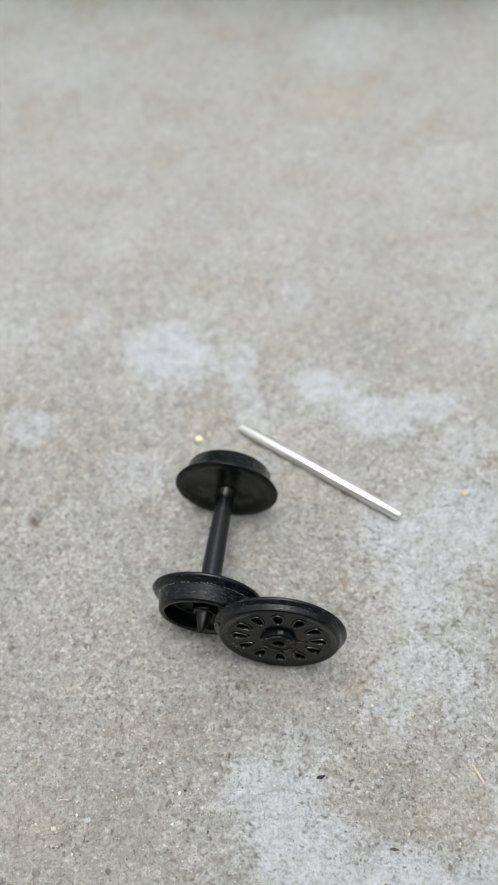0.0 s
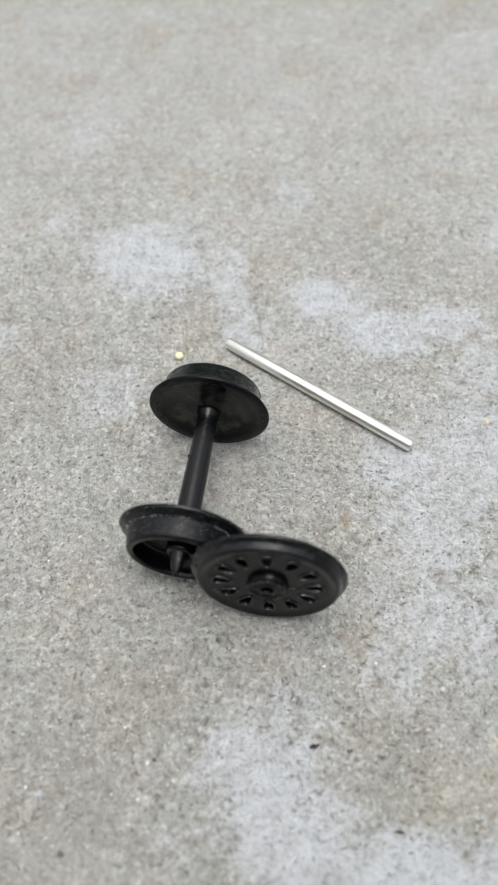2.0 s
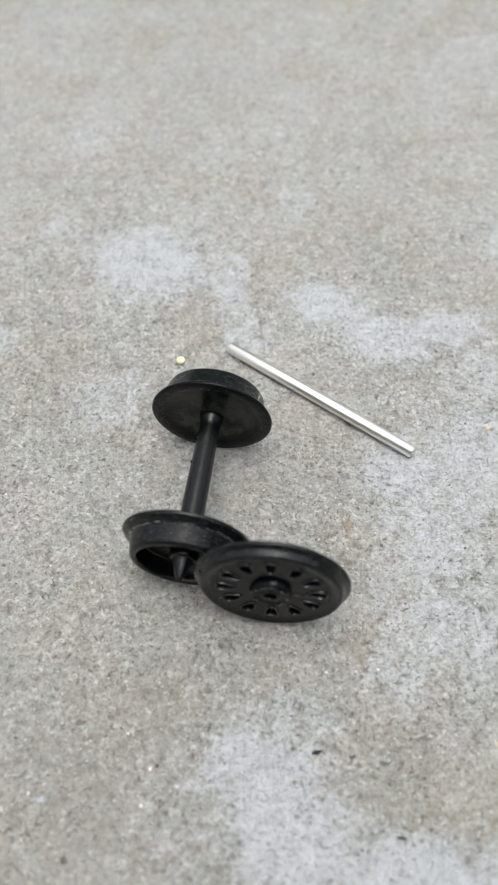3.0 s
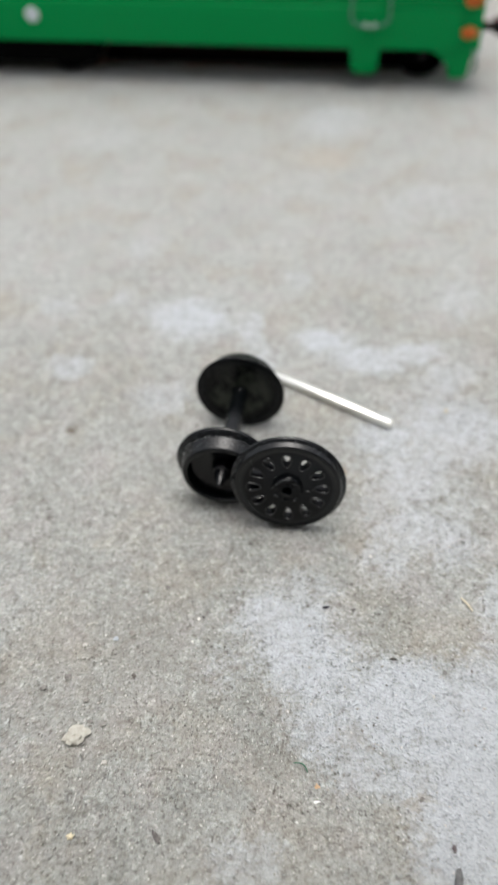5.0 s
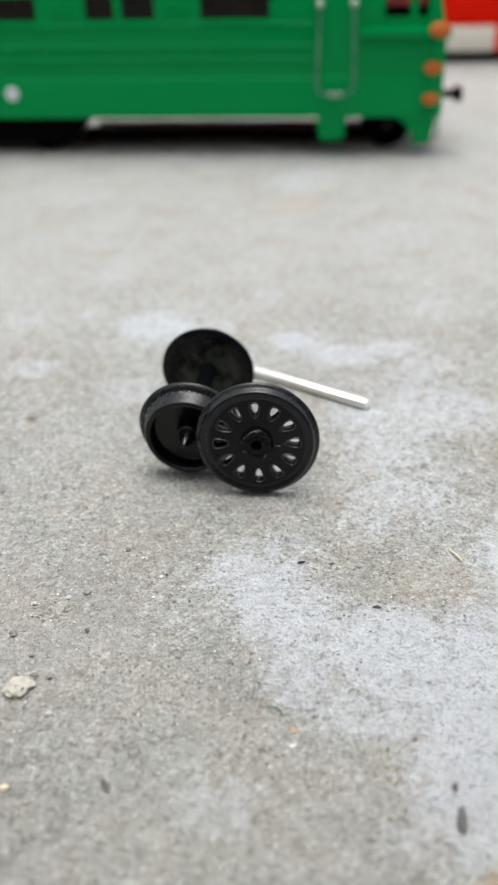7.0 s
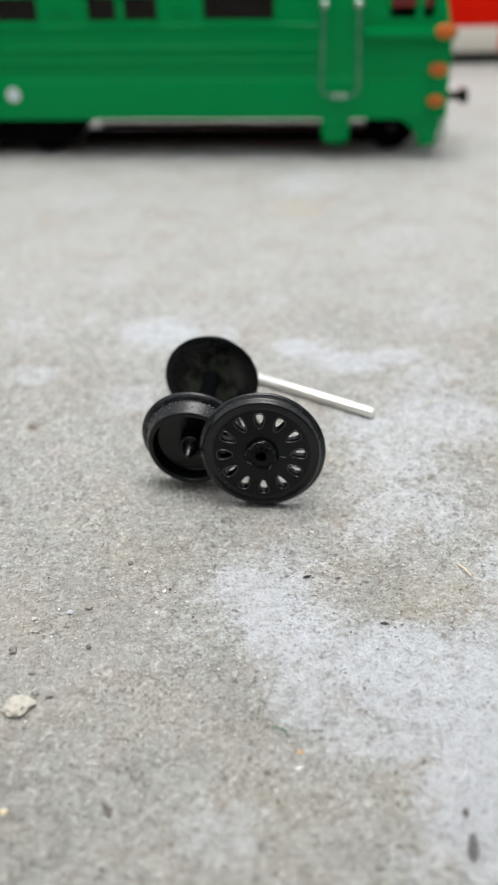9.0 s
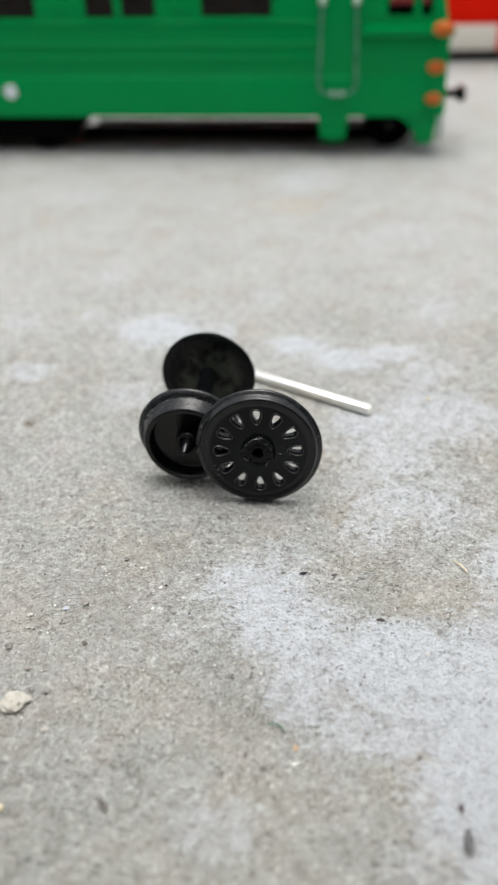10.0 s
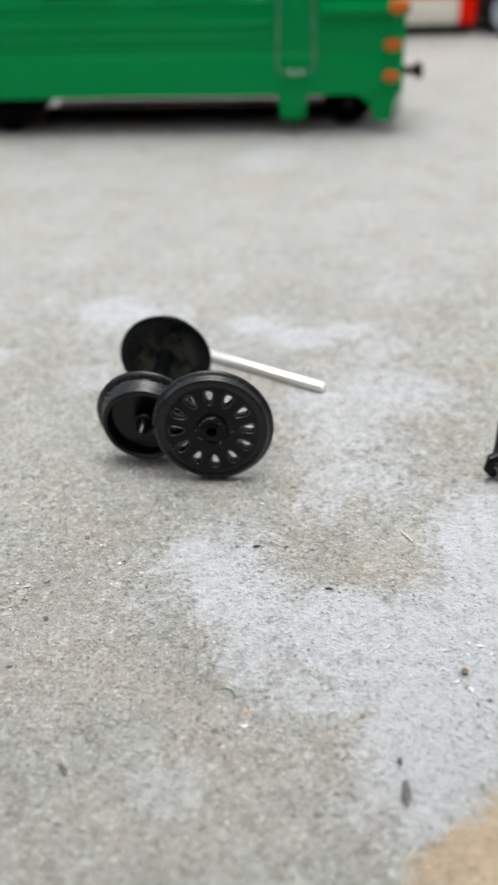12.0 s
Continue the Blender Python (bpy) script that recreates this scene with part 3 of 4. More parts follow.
def loose_wheel():
    """A larger spoked wheel that leans against the wheelset."""
    top = tagged(new("spoked_wheel"), "loose black plastic spoked wheel leaning on the wheelset", "wheel")
    r, t, w = 0.0215, 0.0196, 0.0042
    top.matrix_basis = pose(0.00857, 0.1040, 0.0208, 0, 0, -7.6) @ Matrix.Rotation(radians(90 - 5.9), 4, "X") @ Matrix.Rotation(radians(93), 4, "Z")
    rim = [(t - 0.0031, 0.0002), (r - 0.0007, 0.0), (r - 0.0001, 0.0004), (r, 0.0009), (r - 0.0005, 0.0014), (t + 0.0006, 0.0018), (t + 0.0003, 0.0022), (t, w - 0.0006), (t - 0.0004, w - 0.0001), (t - 0.0010, w),
           (t - 0.0014, w - 0.0002), (t - 0.0018, w - 0.0005), (t - 0.0026, w - 0.0006), (t - 0.0031, w - 0.0007)]
    part("rim", lathe(rim, 128, wobble=0.00003, seed=5), BLACK_RIM, top, smooth=62.0)
    part("spoked_disc", spoked_disc(0.0050, t - 0.0030, 0.0125, 0.0008, w - 0.0007), BLACK_DISC, top)
    bead = finish(opening_rim(0.0125, w - 0.0007), "opening_rim", POLISHED, 60.0)
    for n_bead in range(12):
        ob = new("opening_rim", bead)
        ob.parent = top
        ob.matrix_basis = Matrix.Rotation(2 * math.pi * n_bead / 12, 4, "Z")
    hub = [(0, 0.0002), (0.0017, 0.0002), (0.0017, w + 0.0008), (0.0019, w + 0.0012), (0.0028, w + 0.0011), (0.0034, w + 0.0008), (0.0041, w + 0.0009), (0.0047, w + 0.0012), (0.0052, w + 0.0011), (0.0055, w + 0.0007), (0.0057, w - 0.0001), (0.0059, w - 0.0007), (0.0059, -0.0004), (0, -0.0004)]
    bm = lathe(hub, 96, closed=False, wobble=0.00011, seed=9)
    for v in bm.verts:
        if v.co.z > w and 0.0030 < math.hypot(v.co.x, v.co.y) < 0.0056:
            v.co.z += 0.00028 * noise.noise(v.co * 600) + 0.00018 * noise.noise(v.co * 2100)
    part("hub", bm, BLACK, top)
    part("dust", dust([((t + 0.0001, r - 0.0006), (0.2, 2.2), (0.0013, 0.0022), 40), ((t - 0.004, t - 0.0006), (0.6, 2.4), (w - 0.0006, w - 0.0003), 26), ((0.006, t - 0.004), (0, 6.28), (w - 0.0007, w - 0.0006), 10)], 23, (0.00002, 0.00009)), DUST, top, "pale dust specks")
    burr = bmesh.new()
    for k, (a0, a1, rr) in enumerate(((-0.2, 1.6, 0.0051), (1.9, 2.8, 0.0047), (3.6, 4.6, 0.0050), (5.0, 5.7, 0.0046))):
        pts = [((rr + 0.0003 * math.sin(9 * u + k)) * math.cos(a0 + (a1 - a0) * u), (rr + 0.0003 * math.sin(9 * u + k)) * math.sin(a0 + (a1 - a0) * u), w + 0.0011 + 0.0003 * math.sin(5 * u + k)) for u in np.linspace(0, 1, 12)]
        sweep(burr, pts, 0.00019, 6)
    pts = [(0.0050 + 0.0042 * u, -0.0006 - 0.0016 * math.sin(2.4 * u), w - 0.0005) for u in np.linspace(0, 1, 10)]
    sweep(burr, [(x * math.cos(-1.45) - y * math.sin(-1.45), x * math.sin(-1.45) + y * math.cos(-1.45), z) for x, y, z in pts], 0.00010, 6)
    part("moulding_flash", burr, SCUFFED, top, "thin ragged flash round the hub")
    return top


wheelset()
loose_wheel()


def rod():
    """A cut steel axle rod with chamfered ends."""
    a, b = Vector((-0.0031, 0.1952, 0)), Vector((0.0554, 0.1536, 0))
    r, long = 0.00205, (b - a).length
    profile = [(0, 0), (r - 0.0004, 0), (r, 0.0005), (r, long - 0.0005), (r - 0.0004, long), (0.0006, long), (0.0004, long - 0.0006), (0, long - 0.0006)]
    bm = lathe(profile, 48, closed=False)
    bmesh.ops.transform(bm, verts=bm.verts, matrix=Matrix.Rotation(radians(90), 4, "Y"))
    ob = part("axle_rod", bm, NICKEL)
    ob.matrix_basis = pose(a.x, a.y, r - 0.0002, 0, 0, math.degrees(math.atan2(b.y - a.y, b.x - a.x)))
    return tagged(ob, "shiny nickel-plated steel axle rod lying on concrete", "rod")


rod()


# ---- the green model locomotive behind ----
def locomotive():
    top = tagged(new("model_locomotive"), "green plastic model locomotive with orange lamps and wire handrails", "locomotive")
    top.matrix_basis = pose(0, 0.513, 0, 0, 0, math.degrees(math.atan(-0.11)))
    s0, s1, deep = -0.330, 0.1595, 0.092
    # side wall with real window openings, built of the strips round them
    windows = [(-0.300, -0.245), (-0.232, -0.178), (-0.1665, -0.1225), (-0.088, -0.0400), (-0.0085, 0.0390)]
    z0, z1, wall = 0.0272, 0.1135, 0.0025
    low, high = 0.0925, 0.1070
    bm = bmesh.new()
    box(bm, s0, s1 - 0.012, 0, wall, z0, low)
    box(bm, s0, s1 - 0.012, 0, wall, high, z1)
    edges = [s0] + [v for w in windows for v in w] + [0.1165]
    for a, b in zip(edges[0::2], edges[1::2]):
        box(bm, a, b, 0.0, wall, low - 0.0001, high + 0.0001)
    box(bm, 0.1335, 0.1385, 0.0, wall, low - 0.0001, high + 0.0001)
    box(bm, 0.1458, s1 - 0.012, 0.0, wall, low - 0.0001, high + 0.0001)
    part("side_wall", bm, GREEN, top)
    bm = bmesh.new()
    box(bm, s0, s1 - 0.012, deep - wall, deep, z0, z1, 0.0004)
    part("side_wall", bm, GREEN, top)
    # rounded nose
    nose = bmesh.new()
    ring = [(s1 - 0.012, 0.0), (s1 - 0.004, 0.0006), (s1 - 0.001, 0.003), (s1, 0.010), (s1 + 0.001, deep / 2), (s1, deep - 0.010), (s1 - 0.001, deep - 0.003), (s1 - 0.004, deep - 0.0006), (s1 - 0.012, deep)]
    lo = [nose.verts.new((x + (0.002 if 0.0001 < y < deep - 0.0001 else 0), y, z0 - 0.001)) for x, y in ring]
    mid = [nose.verts.new((x + (0.001 if 0.0001 < y < deep - 0.0001 else 0), y, 0.080)) for x, y in ring]
    hi = [nose.verts.new((x - (0.007 if 0.0001 < y < deep - 0.0001 else 0), y, z1)) for x, y in ring]
    for one, two in ((lo, mid), (mid, hi)):
        for k in range(len(ring) - 1):
            nose.faces.new((one[k], one[k + 1], two[k + 1], two[k]))
    nose.faces.new(lo[::-1])
    nose.faces.new(hi)
    part("nose", nose, GREEN, top)
    # mouldings along the side
    for z in (0.0885, 0.0750, 0.0662):
        bm = bmesh.new()
        sweep(bm, [(s0, 0.0, z), (0.0685, 0.0, z)], 0.0014, 10)
        part("side_moulding", bm, GREEN, top)
    bm = prism(bmesh.new(), [(s0, z0 + 0.0004), (s0, 0.0545), (0.1450, 0.0545), (0.1450, z0 + 0.0004)], -0.0014, 0.0)
    bmesh.ops.bevel(bm, geom=[e for e in bm.edges if all(v.co.y < -0.001 and v.co.z > 0.05 for v in e.verts)], offset=0.0013, segments=3, profile=0.6, affect="EDGES")
    part("lower_panel", bm, GREEN, top)
    bm = bmesh.new()
    box(bm, 0.1000, s1 + 0.002, -0.0055, 0.0, 0.0800, 0.0868, 0.0018)
    part("cab_ledge", bm, GREEN, top)
    for a, b in windows:
        bm = bmesh.new()
        box(bm, a - 0.003, b + 0.003, wall + 0.0003, wall + 0.0018, low - 0.003, high + 0.003)
        part("window_pane", bm, DARK, top)
    for a, b in windows:
        bm = bmesh.new()
        box(bm, a - 0.0015, b + 0.0015, -0.0016, 0.0, low - 0.0042, low - 0.0016, 0.0008)
        part("window_sill", bm, GREEN, top)
    for at in (-0.0655, -0.272, -0.205):
        bm = bmesh.new()
        box(bm, at - 0.0028, at + 0.0028, 0.0003, wall, low, high, 0.0004)
        part("window_post", bm, GREEN, top)
    for a, b in ((-0.113, -0.098), (-0.030, -0.016)):
        bm = bmesh.new()
        box(bm, a, b, -0.0010, 0.0, 0.0975, 0.1000, 0.0005)
        part("panel_catch", bm, GREEN, top)
    # cab glazing with the red seats behind it
    bm = bmesh.new()
    box(bm, 0.112, s1 - 0.012, 0.020, 0.022, low - 0.004, high + 0.004)
    part("cab_bulkhead", bm, DARK, top)
    for a, b in ((0.1180, 0.1255), (0.1262, 0.1340), (0.1395, 0.1452)):
        bm = bmesh.new()
        box(bm, a, b, 0.006, 0.014, 0.098, 0.116, 0.0018)
        part("seat_back", bm, PINK, top)
    # roof and the raised grille housings that break its edge
    bm = bmesh.new()
    box(bm, s0, s1 - 0.018, 0.0, deep, z1 + 0.0002, z1 + 0.006, 0.002)
    part("roof", bm, ROOF, top, "pale grey roof")
    for a, b in ((-0.098, -0.0365), (-0.0145, 0.0465), (-0.250, -0.185)):
        bm = bmesh.new()
        box(bm, a, b, -0.0012, deep * 0.5, high + 0.0030, z1 + 0.016, 0.002)
        part("roof_housing", bm, GREEN, top)
    bm = bmesh.new()
    box(bm, s0 + 0.002, 0.0440, -0.0003, deep * 0.5, high + 0.0036, z1 + 0.0145, 0.0015)
    part("roof_fairing", bm, GREEN, top)
    # U-shaped handrail with knobs
    rail = bmesh.new()
    bend = [(0.0728, -0.004, 0.1012), (0.0722, -0.0042, 0.075), (0.0715, -0.0045, 0.050)]
    bend += [(0.0845 - 0.0130 * math.cos(u), -0.0045, 0.050 - 0.0075 * math.sin(u)) for u in np.linspace(0.15, math.pi - 0.15, 12)]
    bend += [(0.0975, -0.0045, 0.050), (0.0965, -0.0042, 0.075), (0.0955, -0.004, 0.1012)]
    sweep(rail, bend, 0.0010, 10)
    part("handrail", rail, RAIL, top, "bent grey wire handrail")
    for s, z, r in ((0.0728, 0.1015, 0.0030), (0.0955, 0.1015, 0.0030), (0.0815, 0.0435, 0.0020), (0.0875, 0.0435, 0.0020)):
        bm = bmesh.new()
        bmesh.ops.create_uvsphere(bm, u_segments=16, v_segments=10, radius=r)
        part("handrail_knob", bm, WIRE, top, "silver knob", Matrix.Translation((s, -0.0035, z)))
    # step bracket and rail guard
    bm = prism(bmesh.new(), [(0.0720, 0.0310), (0.0735, 0.0150), (0.0752, 0.0115), (0.0775, 0.0105), (0.0885, 0.0105), (0.0905, 0.0115), (0.0920, 0.0150), (0.0930, 0.0310)], -0.002, 0.004)
    box(bm, 0.0745, 0.0910, -0.0045, -0.0015, 0.0140, 0.0165, 0.0006)
    part("step", bm, GREEN, top)
    arch = [(0.1185 + 0.0240 * math.cos(u), 0.006 + 0.0225 * math.sin(u)) for u in np.linspace(1.30, 0.2, 9)]
    bm = prism(bmesh.new(), [(0.120, 0.0310)] + arch + [(0.1410, 0.0100), (0.1425, 0.0085), (0.1525, 0.0085), (0.1540, 0.0100), (0.1570, 0.0310)], 0.0, 0.012)
    part("rail_guard", bm, GREEN, top)
    for z, r in ((0.0850, 0.0050), (0.0602, 0.0044), (0.0396, 0.0040)):
        bm = lathe([(0, -0.001), (r, -0.001), (r, 0.0012), (r * 0.8, 0.0022), (r * 0.4, 0.0026), (0, 0.0027)], 24, closed=False)
        lamp_s = 0.1535 if z > 0.08 else 0.1515
        part("marker_lamp", bm, ORANGE, top, "orange lamp", Matrix.Translation((lamp_s, -0.0058 if z > 0.08 else -0.0012, z)) @ Matrix.Rotation(radians(90), 4, "X") @ Matrix.Diagonal((1.4, 0.95, 1, 1)))
    bm = bmesh.new()
    box(bm, s1 - 0.003, 0.1690, 0.006, 0.012, 0.0385, 0.0435, 0.001)
    box(bm, 0.1685, 0.1745, 0.002, 0.016, 0.0365, 0.0455, 0.002)
    part("buffer", bm, BLACK, top, "black buffer")
    bm = lathe([(0, 0), (0.0050, 0), (0.0045, 0.0006), (0, 0.0008)], 24, closed=False)
    part("label_spot", bm, WHITE, top, "round white label", Matrix.Translation((-0.1475, -0.0015, 0.0446)) @ Matrix.Rotation(radians(90), 4, "X"))
    bm = bmesh.new()
    sweep(bm, [(0.1560, -0.0005, 0.0285), (0.1580, -0.0012, 0.0230), (0.1585, -0.0012, 0.0170), (0.1565, -0.0008, 0.0125)], 0.0013, 10)
    part("brake_pipe", bm, RAIL, top, "thin grey brake pipe")
    # running gear
    for a, b in ((-0.215, -0.108),):
        bm = bmesh.new()
        box(bm, a, b, 0.006, 0.086, 0.008, 0.0275, 0.003)
        part("bogie_frame", bm, MATT, top)
        for s in (a + 0.022, b - 0.022):
            for y in (0.010, 0.070):
                bm = lathe(wheel_profile(FLANGE, TREAD, WIDE), 40)
                part("wheel", bm, MATT, top, at=Matrix.Translation((s, y + 0.0084, FLANGE)) @ Matrix.Rotation(radians(90), 4, "X"))
    for y in (0.016, 0.066):
        bm = lathe(wheel_profile(FLANGE, TREAD, WIDE), 40)
        part("wheel", bm, MATT, top, at=Matrix.Translation((0.1235, y + 0.0084, FLANGE)) @ Matrix.Rotation(radians(90), 4, "X"))
    bm = bmesh.new()
    box(bm, -0.330, s1 - 0.012, wall, deep - wall, 0.0280, 0.0300)
    part("underframe", bm, BLACK, top)
    # black plate added to deepen the shadow on the ground below
    bm = bmesh.new()
    box(bm, -0.108, 0.112, 0.028, 0.050, 0.003, 0.009, 0.002)
    part("shade_plate", bm, MATT, top)
    # added far-side bar, hides part of the lit ground beyond the gap
    bm = bmesh.new()
    box(bm, -0.108, 0.112, 0.086, 0.092, 0.0002, 0.0027, 0.0006)
    part("gap_blocker", bm, MATT, top)
    bm = bmesh.new()
    sweep(bm, [(0.1235, 0.012, FLANGE), (0.1235, 0.080, FLANGE)], 0.003, 16)
    part("axle", bm, BLACK, top)
    return top


locomotive()


# ---- the red vehicle further back, and a dark one beside it ----
def red_coach():
    top = tagged(new("model_coach"), "red plastic model coach with cream skirt", "coach")
    top.matrix_basis = pose(0.303, 0.807, 0, 0, 0, -4)
    bm = bmesh.new()
    box(bm, -0.420, 0.0, 0, 0.11, 0.034, 0.150, 0.006)
    part("body", bm, RED, top)
    bm = bmesh.new()
    box(bm, -0.420, -0.018, -0.001, 0.108, 0.0105, 0.0345, 0.003)
    part("skirt", bm, CREAM, top, "cream skirt")
    # black underframe, sized to stand in for the shadow band under the skirt
    bm = bmesh.new()
    box(bm, -0.415, -0.004, 0.0, 0.105, 0.0012, 0.0110, 0.001)
    part("underframe", bm, BLACK, top)
    bm = bmesh.new()
    box(bm, -0.020, 0.000, 0.0, 0.11, 0.006, 0.0342, 0.005)
    part("corner_post", bm, RED, top)
    for s in (-0.36, -0.10):
        for y in (0.014, 0.094):
            bm = lathe([(0, 0), (0.013, 0), (0.014, 0.002), (0.014, 0.008), (0.012, 0.010), (0, 0.010)], 32, closed=False)
            part("wheel", bm, MATT, top, at=Matrix.Translation((s, y + 0.010, 0.014)) @ Matrix.Rotation(radians(90), 4, "X"))
    return top


def grey_truck():
    top = tagged(new("model_truck"), "charcoal plastic model truck with silver wheel hub", "truck")
    top.matrix_basis = pose(0.309, 0.801, 0, 0, 0, -4)
    bm = bmesh.new()
    box(bm, 0.0, 0.20, 0.004, 0.11, 0.010, 0.11, 0.006)
    part("body", bm, CHARCOAL, top)
    bm = lathe([(0, 0), (0.020, 0), (0.023, 0.002), (0.023, 0.010), (0.019, 0.012), (0.018, 0.010), (0, 0.010)], 40, closed=False)
    wheel = part("wheel", bm, BLACK, top, at=Matrix.Translation((0.0245, 0.006, 0.023)) @ Matrix.Rotation(radians(90), 4, "X"))
    bm = lathe([(0, 0.0105), (0.0190, 0.0105), (0.0180, 0.013), (0.008, 0.0125), (0.006, 0.015), (0, 0.0155)], 40, closed=False)
    part("hub_cap", bm, ALLOY, wheel, "silver hub cap")
    return top


red_coach()
grey_truck()


def coupling():
    """A black coupling piece at the side of the scene."""
    top = tagged(new("coupling_part"), "black plastic model coupling with hook lying on concrete", "coupling")
    top.matrix_basis = pose(0.1085, 0.0905, 0, 0, 0, 12) @ Matrix.Scale(1.15, 4)
    bm = bmesh.new()
    sweep(bm, [(-0.001, 0, 0.0015), (-0.003, 0, 0.004), (-0.0025, 0, 0.0075), (0.001, 0, 0.0085)], [0.0014, 0.0017, 0.0018, 0.0014], 10)
    part("hook", bm, BLACK, top)
    bm = bmesh.new()
    box(bm, 0.000, 0.026, -0.0045, 0.0045, 0.0035, 0.0085, 0.0012)
    box(bm, 0.008, 0.014, -0.006, 0.006, 0.0, 0.0095, 0.0012)
    part("body", bm, BLACK, top)
    bm = lathe([(0, 0), (0.0026, 0), (0.0028, 0.001), (0.0028, 0.0160), (0.0022, 0.0180), (0, 0.0182)], 20, closed=False)
    part("peg", bm, BLACK, top, at=Matrix.Translation((0.0050, 0.006, 0)))
    return top


coupling()


# ---- crumbs, chips and straws on the concrete ----
def crumb(name, x, y, size, low, high, label, category, seed, turn=0.0, flat=1.0, rough=0.85, levels=2):
    bm = lump(bmesh.new(), (0, 0, 0), [s / 1000 for s in size], seed, flat, rough, levels)
    ob = part(name, bm, mineral(name + "_tone", low, high), smooth=35)
    ob.matrix_basis = pose(x / 1000, y / 1000, size[2] / 1000 * flat * 0.55, 0, 0, turn)
    return tagged(ob, label, category)


crumb("mortar_crumb", -62.4, 15.6, (3.5, 2.9, 1.7), (0.33, 0.315, 0.27), (0.44, 0.425, 0.37), "flat pale mortar crumb on concrete", "crumb", 4, 20, 1.0, 0.6, 3)
crumb("pebble", -47.2, 53.1, (1.3, 1.1, 0.82), (0.18, 0.17, 0.15), (0.34, 0.32, 0.29), "small grey pebble on concrete", "pebble", 7)
crumb("pebble", -45.5, 36.5, (0.9, 0.74, 0.57), (0.10, 0.09, 0.08), (0.2, 0.18, 0.16), "tiny dark pebble on concrete", "pebble", 8)
crumb("pebble", -75.0, 33.0, (1.2, 0.98, 0.66), (0.17, 0.16, 0.145), (0.27, 0.26, 0.24), "small dark pebble on concrete", "pebble", 18)
crumb("pebble", 74.0, 5.0, (0.98, 0.98, 0.82), (0.10, 0.07, 0.04), (0.2, 0.14, 0.09), "small brown pebble on concrete", "pebble", 9)
crumb("pebble", -60.3, -15.5, (1.1, 0.9, 0.74), (0.55, 0.48, 0.32), (0.68, 0.60, 0.42), "small pale yellow pebble on concrete", "pebble", 19)
crumb("pebble", -52.5, 6.7, (0.98, 0.74, 0.49), (0.36, 0.345, 0.31), (0.5, 0.48, 0.44), "small pale grey pebble on concrete", "pebble", 20)
crumb("pebble", -58.5, 20.5, (0.98, 0.66, 0.41), (0.17, 0.16, 0.145), (0.27, 0.26, 0.235), "small dark grey stone crumb on concrete", "pebble", 21)
crumb("pebble", -60.5, 28.0, (0.9, 0.66, 0.49), (0.22, 0.21, 0.19), (0.32, 0.30, 0.27), "small grey stone crumb on concrete", "pebble", 22)
crumb("pebble", -15.5, 47.0, (0.3, 0.25, 0.2), (0.05, 0.05, 0.05), (0.1, 0.1, 0.1), "tiny black speck on concrete", "pebble", 23)
crumb("pebble", -24.5, 58.5, (0.57, 0.41, 0.33), (0.62, 0.60, 0.55), (0.75, 0.74, 0.70), "tiny white stone crumb on concrete", "pebble", 24, 40)
crumb("pebble", 78.0, -5.0, (0.66, 0.49, 0.33), (0.08, 0.08, 0.08), (0.15, 0.15, 0.15), "tiny dark crumb on concrete", "pebble", 25)
crumb("pebble", 43.0, -7.0, (0.9, 0.49, 0.33), (0.12, 0.11, 0.10), (0.2, 0.19, 0.17), "tiny brown crumb on concrete", "pebble", 26, 30)
crumb("dark_chip", 29.8, 61.0, (0.9, 0.4, 0.3), (0.08, 0.075, 0.07), (0.14, 0.13, 0.12), "tiny dark stone chip on concrete", "chip", 31, 20)
crumb("dark_chip", 41.3, 40.7, (1.3, 0.45, 0.35), (0.05, 0.045, 0.04), (0.1, 0.09, 0.08), "thin dark brown chip on concrete", "chip", 32, -15)
crumb("pebble", -36.0, 72.1, (0.74, 0.66, 0.49), (0.14, 0.135, 0.125), (0.24, 0.23, 0.21), "tiny dark grey pebble on concrete", "pebble", 33)
crumb("pebble", -63.1, 48.9, (0.9, 0.74, 0.49), (0.46, 0.44, 0.40), (0.58, 0.56, 0.52), "small pale grey pebble on concrete", "pebble", 34)
crumb("pebble", -67.3, 36.6, (1.2, 0.98, 0.74), (0.14, 0.13, 0.12), (0.25, 0.24, 0.22), "small dark pebble on concrete", "pebble", 35)
crumb("pebble", -54.3, 19.4, (0.98, 0.74, 0.49), (0.2, 0.19, 0.175), (0.3, 0.29, 0.265), "small dark grey stone crumb on concrete", "pebble", 36)
crumb("pebble", -22.8, 59.2, (0.37, 0.33, 0.33), (0.03, 0.03, 0.03), (0.06, 0.06, 0.06), "tiny black stone crumb on concrete", "pebble", 37)
crumb("blue_fleck", -52.9, 51.1, (0.9, 0.7, 0.3), (0.33, 0.36, 0.385), (0.40, 0.44, 0.47), "tiny pale blue plastic fleck on concrete", "fleck", 38)
crumb("pebble", -30.9, 67.8, (0.41, 0.37, 0.29), (0.62, 0.60, 0.55), (0.75, 0.74, 0.70), "tiny white stone crumb on concrete", "pebble", 39)
crumb("pebble", 23.9, 83.9, (0.49, 0.41, 0.33), (0.62, 0.60, 0.52), (0.75, 0.74, 0.66), "tiny white stone crumb on concrete", "pebble", 40)
crumb("pebble", 38.6, 84.5, (0.41, 0.41, 0.33), (0.62, 0.60, 0.55), (0.75, 0.74, 0.70), "tiny white stone crumb on concrete", "pebble", 41)
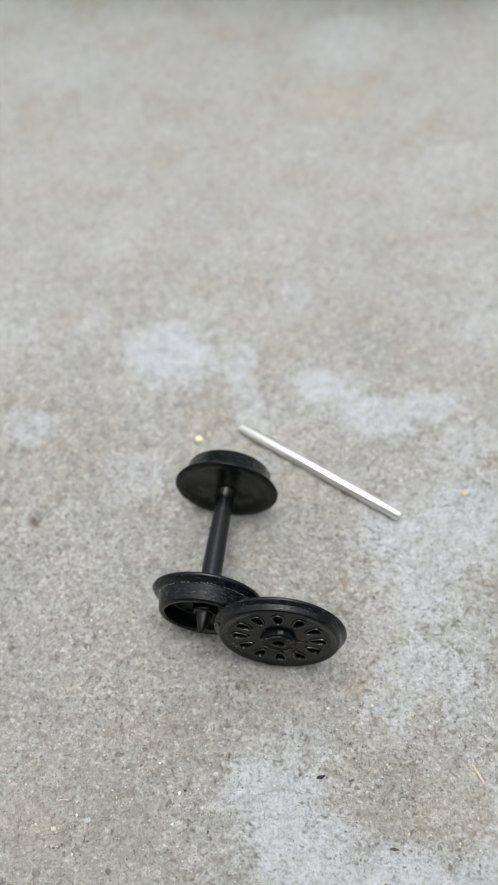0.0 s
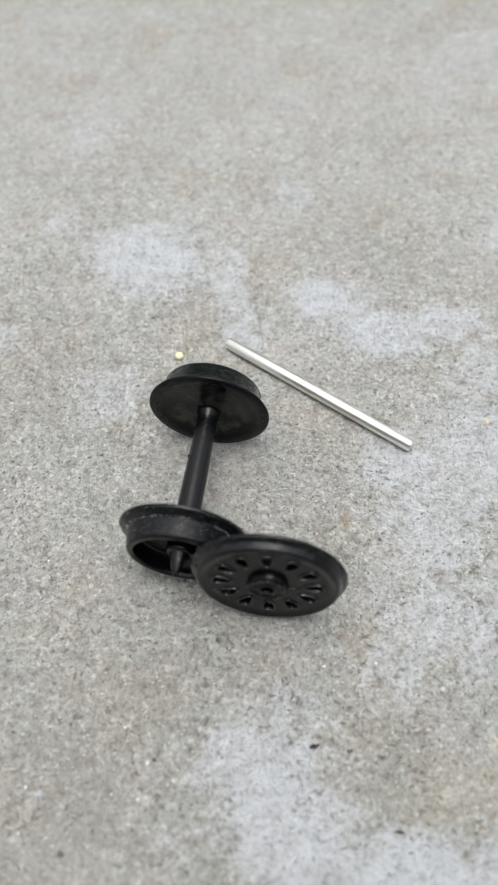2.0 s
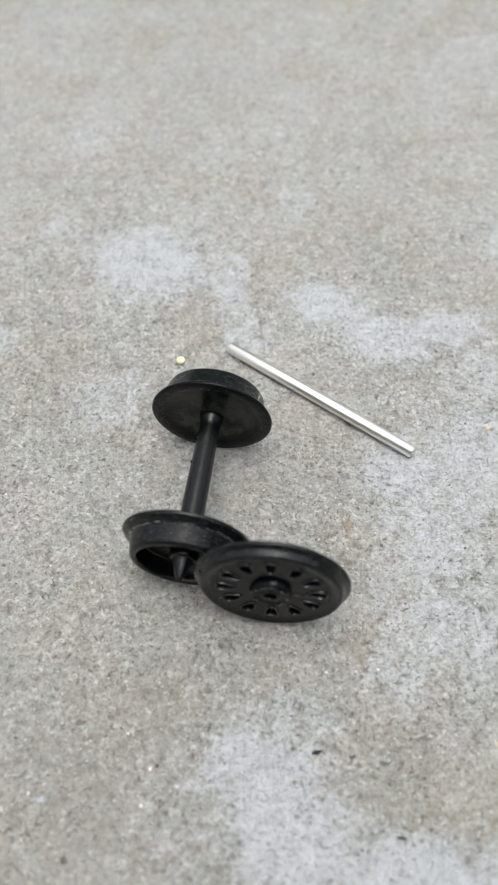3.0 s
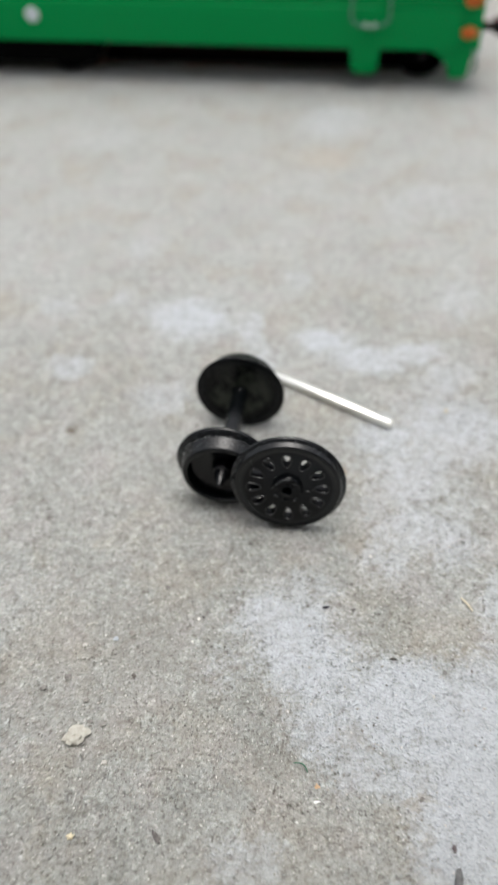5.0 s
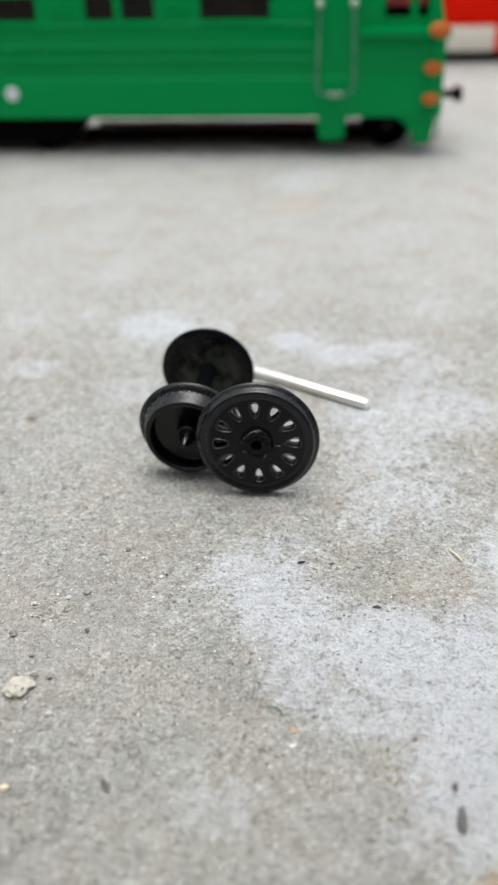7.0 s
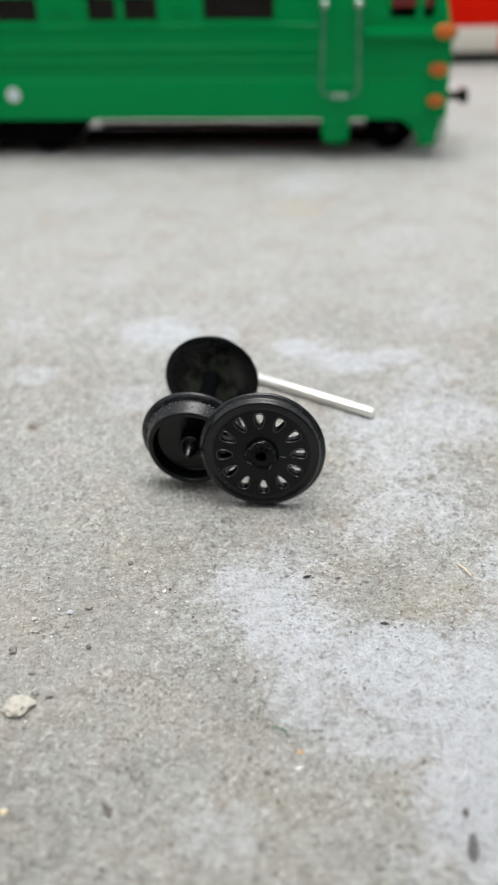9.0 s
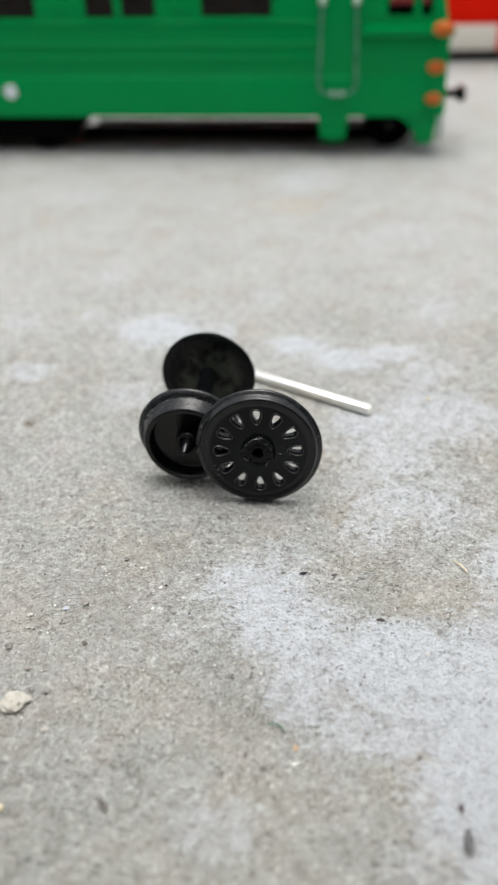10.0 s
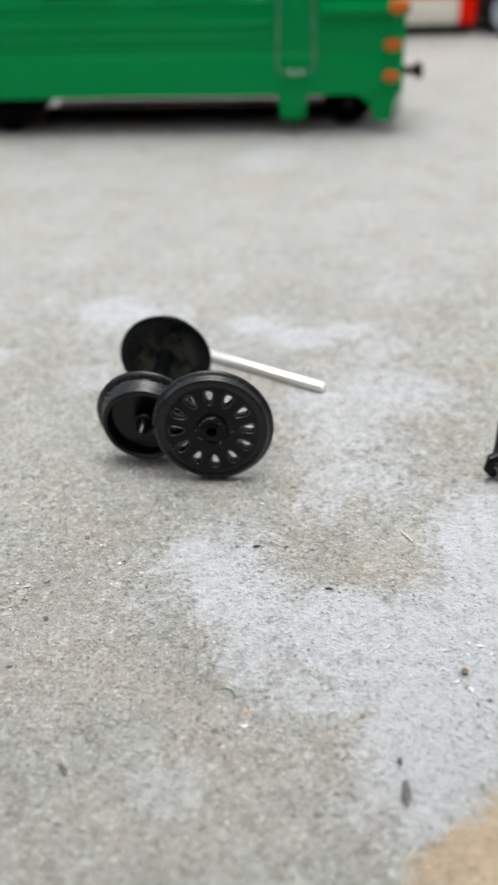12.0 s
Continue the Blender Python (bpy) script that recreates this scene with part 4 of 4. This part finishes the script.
crumb("pebble", -26.6, 49.5, (0.41, 0.33, 0.29), (0.66, 0.65, 0.60), (0.78, 0.77, 0.73), "tiny white stone crumb on concrete", "pebble", 42)
for n_flake, (x, y, long) in enumerate(((80.8, 13.9, 1.4), (83.1, 10.6, 0.9), (77.9, 15.2, 0.8), (74.2, -1.0, 1.3), (76.5, 11.0, 0.7), (71.0, 2.0, 0.9))):
    crumb("lime_flake", x, y, (long * 0.7, long * 0.35, 0.3), (0.60, 0.62, 0.62), (0.74, 0.76, 0.76), "small white lime flake on pale concrete", "flake", 50 + n_flake, 37 * n_flake)
crumb("pebble", 74.5, -6.0, (0.41, 0.41, 0.33), (0.05, 0.05, 0.05), (0.1, 0.1, 0.1), "tiny dark crumb on concrete", "pebble", 60)
crumb("dark_chip", 20.2, 62.3, (1.25, 0.55, 0.35), (0.012, 0.012, 0.016), (0.03, 0.03, 0.035), "tiny black plastic chip on concrete", "chip", 10, 15)
crumb("rubber_fleck", 49.6, -30.2, (1.2, 3.4, 0.6), (0.05, 0.05, 0.05), (0.12, 0.12, 0.12), "dark grey rubber fleck on concrete", "fleck", 11, -12, 1.0, 0.5)
crumb("rubber_fleck", 50.0, -21.5, (0.7, 0.9, 0.4), (0.06, 0.05, 0.05), (0.12, 0.1, 0.1), "tiny dark fleck on concrete", "fleck", 12, 6)
crumb("wood_splinter", -35.6, -16.2, (0.75, 2.3, 0.45), (0.06, 0.055, 0.052), (0.13, 0.12, 0.11), "thin dark wood splinter on concrete", "splinter", 13, 25)
crumb("paper_scrap", 11.7, -7.0, (0.95, 0.34, 0.15), (0.75, 0.75, 0.72), (0.85, 0.85, 0.83), "tiny white paper scrap on concrete", "scrap", 14, 5)
crumb("orange_crumb", 12.3, -2.4, (0.8, 0.6, 0.4), (0.42, 0.27, 0.15), (0.54, 0.38, 0.24), "tiny orange crumb on concrete", "crumb", 15)
crumb("resin_bead", -19.7, 190.5, (1.5, 1.5, 1.2), (0.72, 0.66, 0.38), (0.84, 0.80, 0.55), "small glossy yellow bead on concrete", "bead", 16, 0, 1.0, 0.05)
crumb("resin_bead", 81.0, 163.6, (1.1, 0.9, 0.45), (0.40, 0.37, 0.27), (0.54, 0.50, 0.38), "flat dull yellow flake on concrete", "flake", 17, 30)


def straw(x, y, long, turn, colour, label, thick=0.00045, bow=0.0006):
    bm = bmesh.new()
    sweep(bm, [((u - 0.5) * long, bow * math.sin(3.1 * u), 0.0004 + 0.0006 * math.sin(2.2 * u)) for u in np.linspace(0, 1, 9)], [thick * (0.5 + 0.6 * math.sin(0.5 + 2.2 * u)) for u in np.linspace(0, 1, 9)], 7)
    ob = part("straw", bm, mineral("straw_tone", tuple(0.75 * c for c in colour), colour))
    ob.matrix_basis = pose(x, y, 0, 0, 0, turn)
    return tagged(ob, label, "straw")


straw(0.0698, 0.0619, 0.0066, -65, (0.62, 0.55, 0.41), "short pale yellow straw splinter on concrete", 0.00037, 0.0001)
straw(-0.0615, 0.0566, 0.0044, 12, (0.55, 0.53, 0.46), "thin pale straw fibre on concrete", 0.00016)
straw(0.0121, 0.1388, 0.0100, 8, (0.5, 0.49, 0.45), "thin pale scratch-like fibre on concrete", 0.00010, 0.0005)
straw(0.0415, 0.0545, 0.0060, 60, (0.34, 0.32, 0.27), "thin grey-brown straw fibre on concrete", 0.00014)
straw(0.0075, 0.0035, 0.0052, -40, (0.06, 0.16, 0.10), "thin dark green thread on concrete", 0.0002, 0.0012)


# ---- loose sand grains ----
def grit():
    rng = random.Random(11)
    verts, faces = [], []
    shape = [(1, 0, 0), (-0.9, 0.1, 0), (0, 1, 0.1), (0.1, -0.95, 0), (0.1, 0, 0.9), (0, 0.1, -0.9)]
    tris = [(0, 2, 4), (2, 1, 4), (1, 3, 4), (3, 0, 4), (2, 0, 5), (1, 2, 5), (3, 1, 5), (0, 3, 5)]
    for n_grain in range(34000):
        x, y = rng.uniform(-0.115, 0.135), rng.uniform(-0.085, 0.24)
        if n_grain > 110 and any(((x * 1000 - bx) / ba) ** 2 + ((y * 1000 - by) / bb) ** 2 < 1.0 for bx, by, ba, bb, _, _ in BLOOM) and rng.random() < 0.8:
            continue
        s = 0.00015 + 0.00042 * rng.random() ** 4 if n_grain > 110 else rng.uniform(0.0004, 0.0009)
        a = rng.uniform(0, 6.28)
        c, d = math.cos(a) * s, math.sin(a) * s
        k = len(verts)
        sx, sy, sz = rng.uniform(0.7, 1.4), rng.uniform(0.5, 1.0), rng.uniform(0.35, 0.75)
        for px, py, pz in shape:
            px, py, pz = px * sx * rng.uniform(0.8, 1.2), py * sy * rng.uniform(0.8, 1.2), pz * sz
            verts.append((x + c * px - d * py, y + d * px + c * py, pz * s - 0.00005))
        faces += [(k + i, k + j, k + n) for i, j, n in tris]
    mesh = bpy.data.meshes.new("sand_grains")
    mesh.from_pydata(verts, [], faces)
    mesh.materials.append(GRIT)
    return tagged(new("sand_grains", mesh), "loose mixed sand grains scattered over the concrete", "sand", kind="stuff")


grit()
